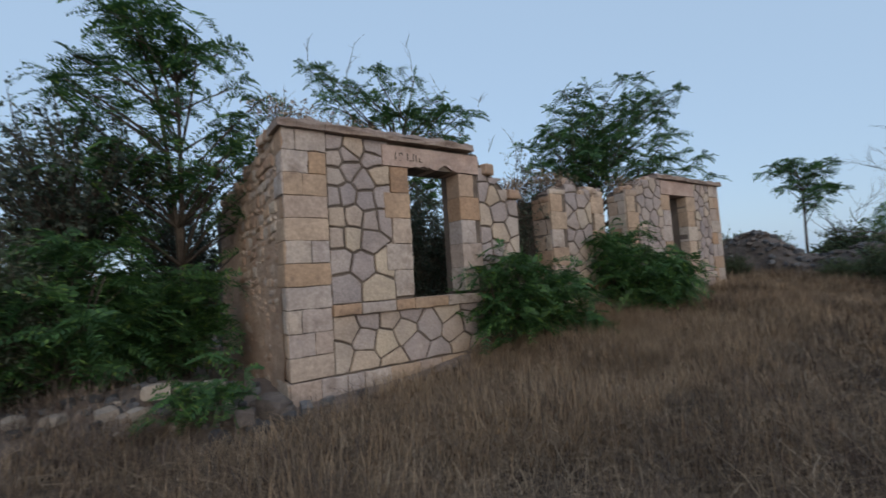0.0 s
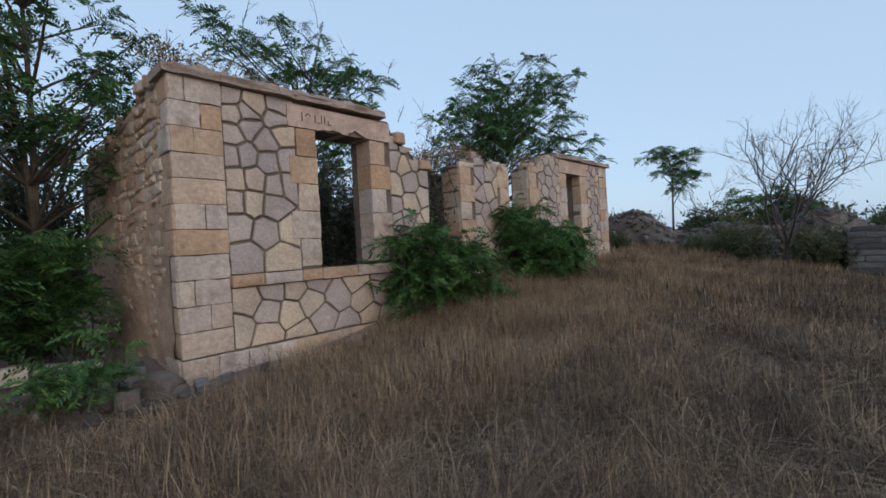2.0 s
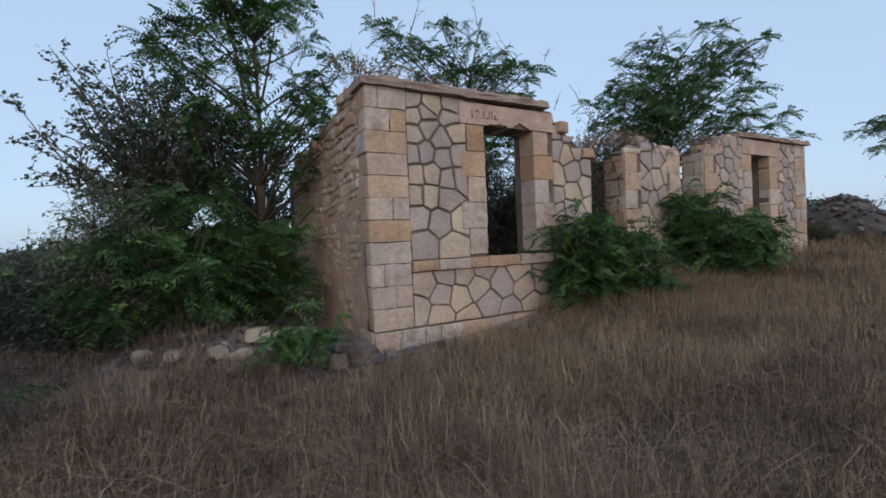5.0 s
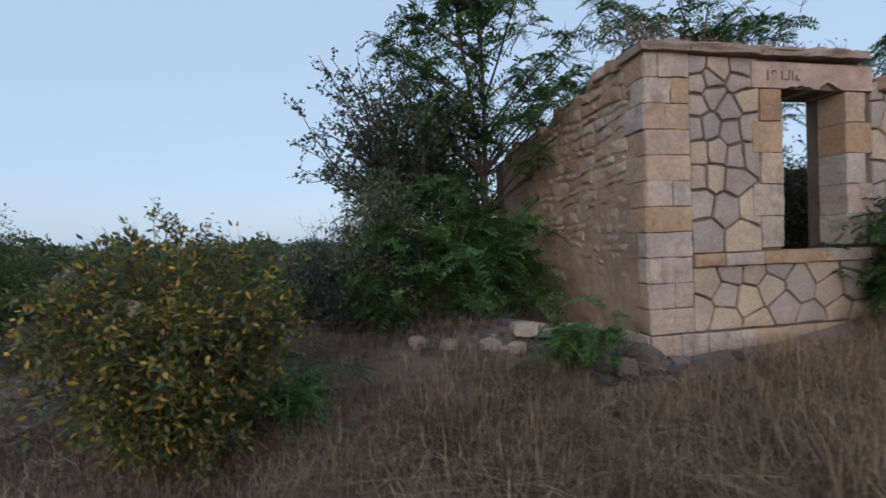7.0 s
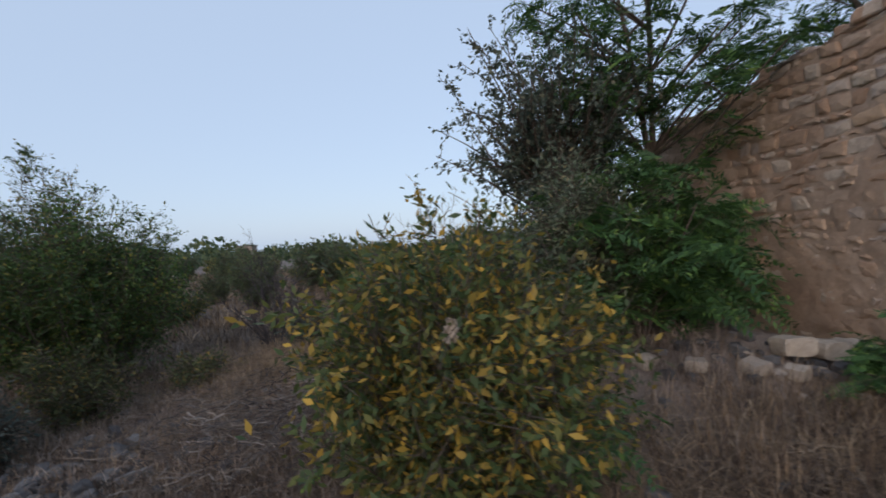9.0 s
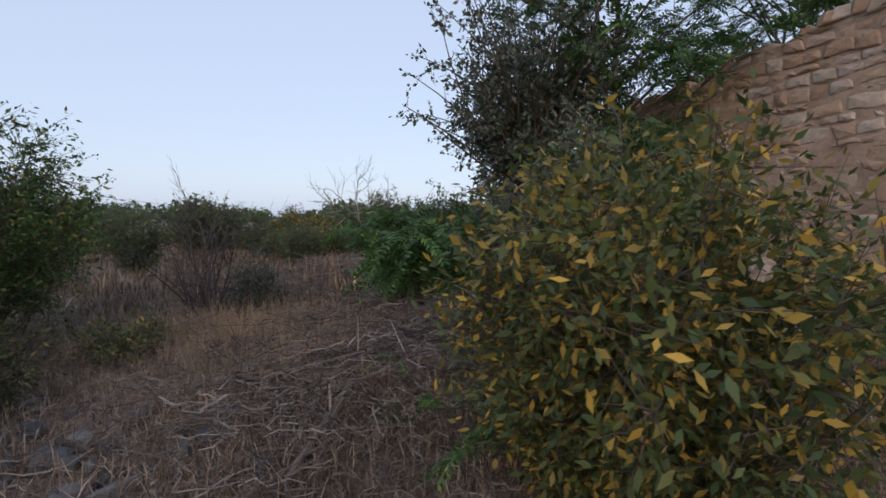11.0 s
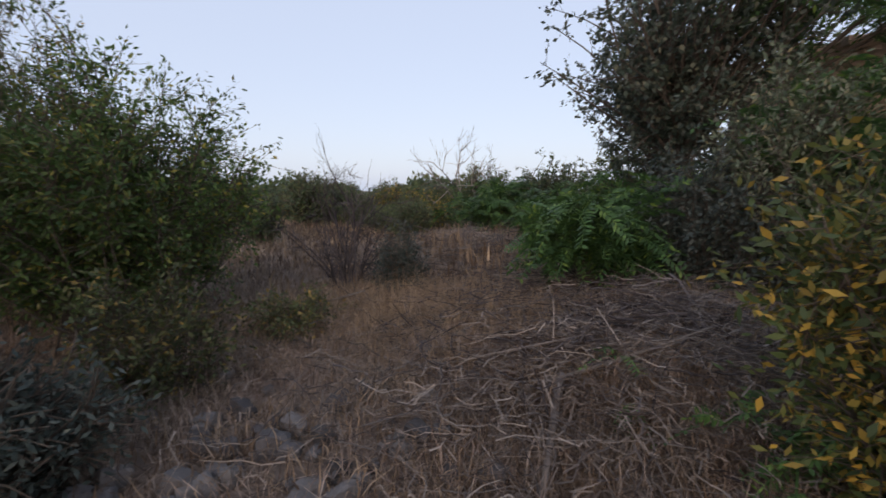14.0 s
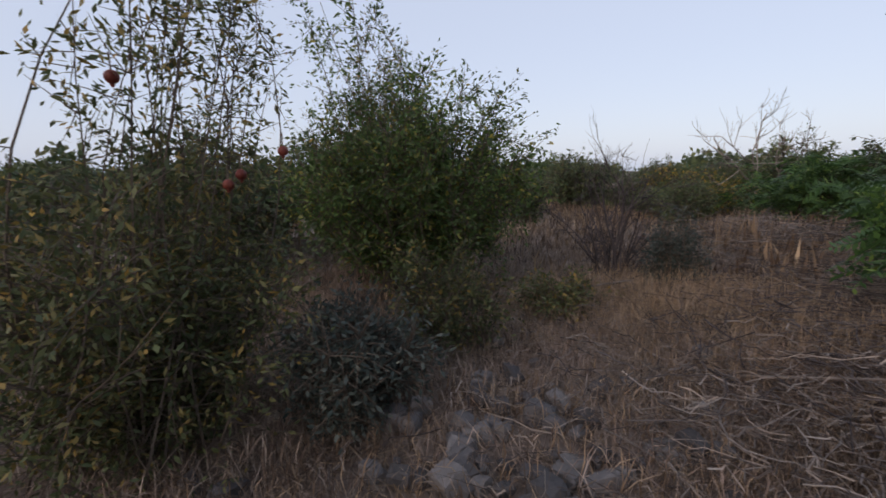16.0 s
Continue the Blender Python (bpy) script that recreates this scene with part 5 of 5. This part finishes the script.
# ---- scrub further off ----
protos = []
for i, (h, rad) in enumerate(((2.0, 1.3), (1.6, 1.5), (2.6, 1.4))):
    protos.append(leafy("scrub_bush", "wild green scrub bush in the distance", on_ground(-9 + 3.5 * i, 15 + i), 50, rad, h, 0.12, 0.5, 5, 22, M_FAR if i != 1 else M_YEL, 120 + i, group="distant scrub", stem_r=0.02, sub=0.45))
rs = np.random.default_rng(130)
for i in range(120):
    d, a = rs.uniform(10, 60), radians(rs.uniform(-78, 22))
    x, y = -6 + d * math.sin(a), -2 + d * math.cos(a)
    if (-9 < x < -4.5 and y < 11) or (x > -5 and y < 9) or math.hypot(x + 7.15, y - 3.4) < 3:
        continue
    s = rs.uniform(0.5, 0.95) * (0.7 if d < 18 else 1.0)
    copy_thing(protos[rs.integers(3)], pose(x, y, float(height(x, y)) - 0.05, 0, 0, rs.uniform(0, 360)) @ Matrix.Diagonal((s, s, s * rs.uniform(0.8, 1.1), 1)))
for x, y, s in ((-4.9, 14.4, 0.85), (-11.8, 4.6, 0.9), (-12.2, 2.0, 1.0), (-13.5, 4.0, 1.0), (-11.9, 7.3, 0.7), (-13, 2.2, 0.8), (-12.2, -0.6, 0.7), (-9.6, 9.6, 0.6), (-5.3, 12.0, 0.72), (-5.9, 9.2, 0.5), (-2.0, 9.8, 0.9), (-0.8, 7.6, 1.0), (-5.9, 10.5, 0.6),
                (18.5, 2.5, 0.9), (17.8, -1.5, 0.8), (18.5, -4.5, 1.1), (17.5, -7, 1.0), (19.5, -9.5, 1.1), (21, 5, 1.0), (17.2, 0.6, 0.7), (20, -2.6, 1.0), (13.9, -2.2, 0.42), (13.6, -3.5, 0.5), (14.0, 0.4, 0.4), (13.5, -4.9, 0.55), (13.9, -5.6, 0.5), (14.3, -3.0, 0.6)):
    copy_thing(protos[rs.integers(3)], pose(x, y, float(height(x, y)) - 0.05, 0, 0, rs.uniform(0, 360)) @ Matrix.Diagonal((s, s, s, 1)))
tips = dome_tips(18, rp, 0.0, 0.0, 1.3, 1.3, 2.4, 5.0)
rosette_tree("far_tree", "slim young tree with tufted leaves behind the rubble wall", on_ground(19.2, 0.0), tips, 9, 0.4, 6, 0.14, M_AIL, 131, 0.06, 1)
rosette_tree("far_tree", "small tree with feathery leaves near the dead tree", on_ground(16.8, -3.4), dome_tips(16, rp, 0, 0, 1.3, 1.3, 1.4, 2.6), 9, 0.4, 6, 0.13, M_AIL, 132, 0.05, 2)

# woods along the skyline
rw = np.random.default_rng(140)
P = []
for i in range(420):
    a, d = rw.uniform(0, 2 * math.pi), rw.uniform(65, 190)
    c = np.array([d * math.cos(a), d * math.sin(a), 0])
    hgt, wid = rw.uniform(2.2, 5.2), rw.uniform(2.5, 6)
    m = 260
    dome = unit(rw.normal(size=(m, 3))) * rw.uniform(0.5, 1.0, (m, 1))
    dome[:, 2] = np.abs(dome[:, 2])
    P.append(c + dome * np.array([wid, wid, hgt]) + np.array([0, 0, float(height(c[0], c[1]))]))
tagged(part("far_woods", fast_mesh("far_woods", leaves(np.concatenate(P), 1.0, 0.7, rw, 0.1), 4), M_FAR), "low belt of dark trees along the horizon", "trees", kind="stuff")

# small pale house far off among the trees
house = thing("distant_house", "small pale flat-roofed house far off among trees", "house", (-54.0, 124.0, 0.4))
part("wall", prism([(-2.2, -0.6), (2.2, -0.6), (2.2, 3.2), (-2.2, 3.2)], -2, 2), M_PALE, house)
part("roof", prism([(-2.5, 3.2), (2.5, 3.2), (2.5, 3.45), (-2.5, 3.45)], -2.3, 2.3), M_GREY, house)
for u in (-1.2, 1.1):
    part("window", prism([(u - 0.4, 1.5), (u + 0.4, 1.5), (u + 0.4, 2.6), (u - 0.4, 2.6)], -2.03, -1.9), M_BARK, house)

# pomegranates
def fruit(at, size):
    bm = bmesh.new()
    bmesh.ops.create_uvsphere(bm, u_segments=14, v_segments=9, radius=size)
    for v in bm.verts:
        v.co *= 1 + 0.05 * noise.noise(v.co * 30)
    for f in bm.faces:
        f.smooth = True
    ob = tagged(part("pomegranate", bm, M_FRUIT), "ripe red pomegranate hanging in the bush", "fruit", "pomegranates")
    ob.location = at
    bm = bmesh.new()
    bmesh.ops.create_cone(bm, segments=8, radius1=size * 0.22, radius2=size * 0.38, depth=size * 0.5, cap_ends=False)
    c = part("calyx", bm, M_FRUIT, ob)
    c.location = (0, 0, -size * 1.15)
    bm = bmesh.new()
    bmesh.ops.create_cone(bm, segments=5, radius1=0.003, radius2=0.003, depth=size * 2.5)
    s = part("stalk", bm, M_BARK, ob)
    s.location = (0, 0, size * 2.1)


FRUITS = [(-8.33, -0.60, 1.19), (-8.38, -0.79, 1.09), (-8.41, -0.83, 1.05), (-8.50, -1.17, 1.41)]
for at in FRUITS:
    fruit(at, 0.023)

# pale scrap caught in the yellowing bush
bm = bmesh.new()
bmesh.ops.create_grid(bm, x_segments=9, y_segments=12, size=0.5)
for v in bm.verts:
    q = Vector((v.co.x * 3.1, v.co.y * 3.1, 0.7))
    v.co = Vector((v.co.x * 0.06 * (1 + 0.4 * noise.noise(q * 2)), 0.035 * noise.noise(q) + 0.02 * noise.noise(q * 2.7), v.co.y * 0.10))
bmesh.ops.solidify(bm, geom=list(bm.faces), thickness=0.002)
ob = tagged(part("plastic_scrap", bm, M_PALE), "pale crumpled scrap of plastic caught in the bush", "litter")
ob.matrix_basis = pose(-4.74, -1.72, 0.98, 8, 14, 10)

# painted date on the lintel
txt = bpy.data.curves.new("date", 'FONT')
txt.body, txt.size, txt.extrude = "19", 0.19, 0.001
tmp = new("date_tmp", txt)
bpy.context.view_layer.update()
me = bpy.data.meshes.new_from_object(tmp)
bpy.data.objects.remove(tmp)
ob = part("painted_date", me, M_BARK, lintel, "faded dark painted date")
ob.matrix_basis = pose(1.66, -0.0285, 3.20, 90, 0, 0)
for u, w, h in ((1.91, 0.018, 0.12), (1.955, 0.05, 0.016), (2.02, 0.016, 0.13), (2.07, 0.016, 0.12), (2.13, 0.016, 0.07), (2.15, 0.045, 0.014)):
    part("painted_stroke", prism([(u, 3.21), (u + w, 3.21), (u + w, 3.21 + h), (u, 3.21 + h)], -0.029, -0.026), M_BARK, lintel)
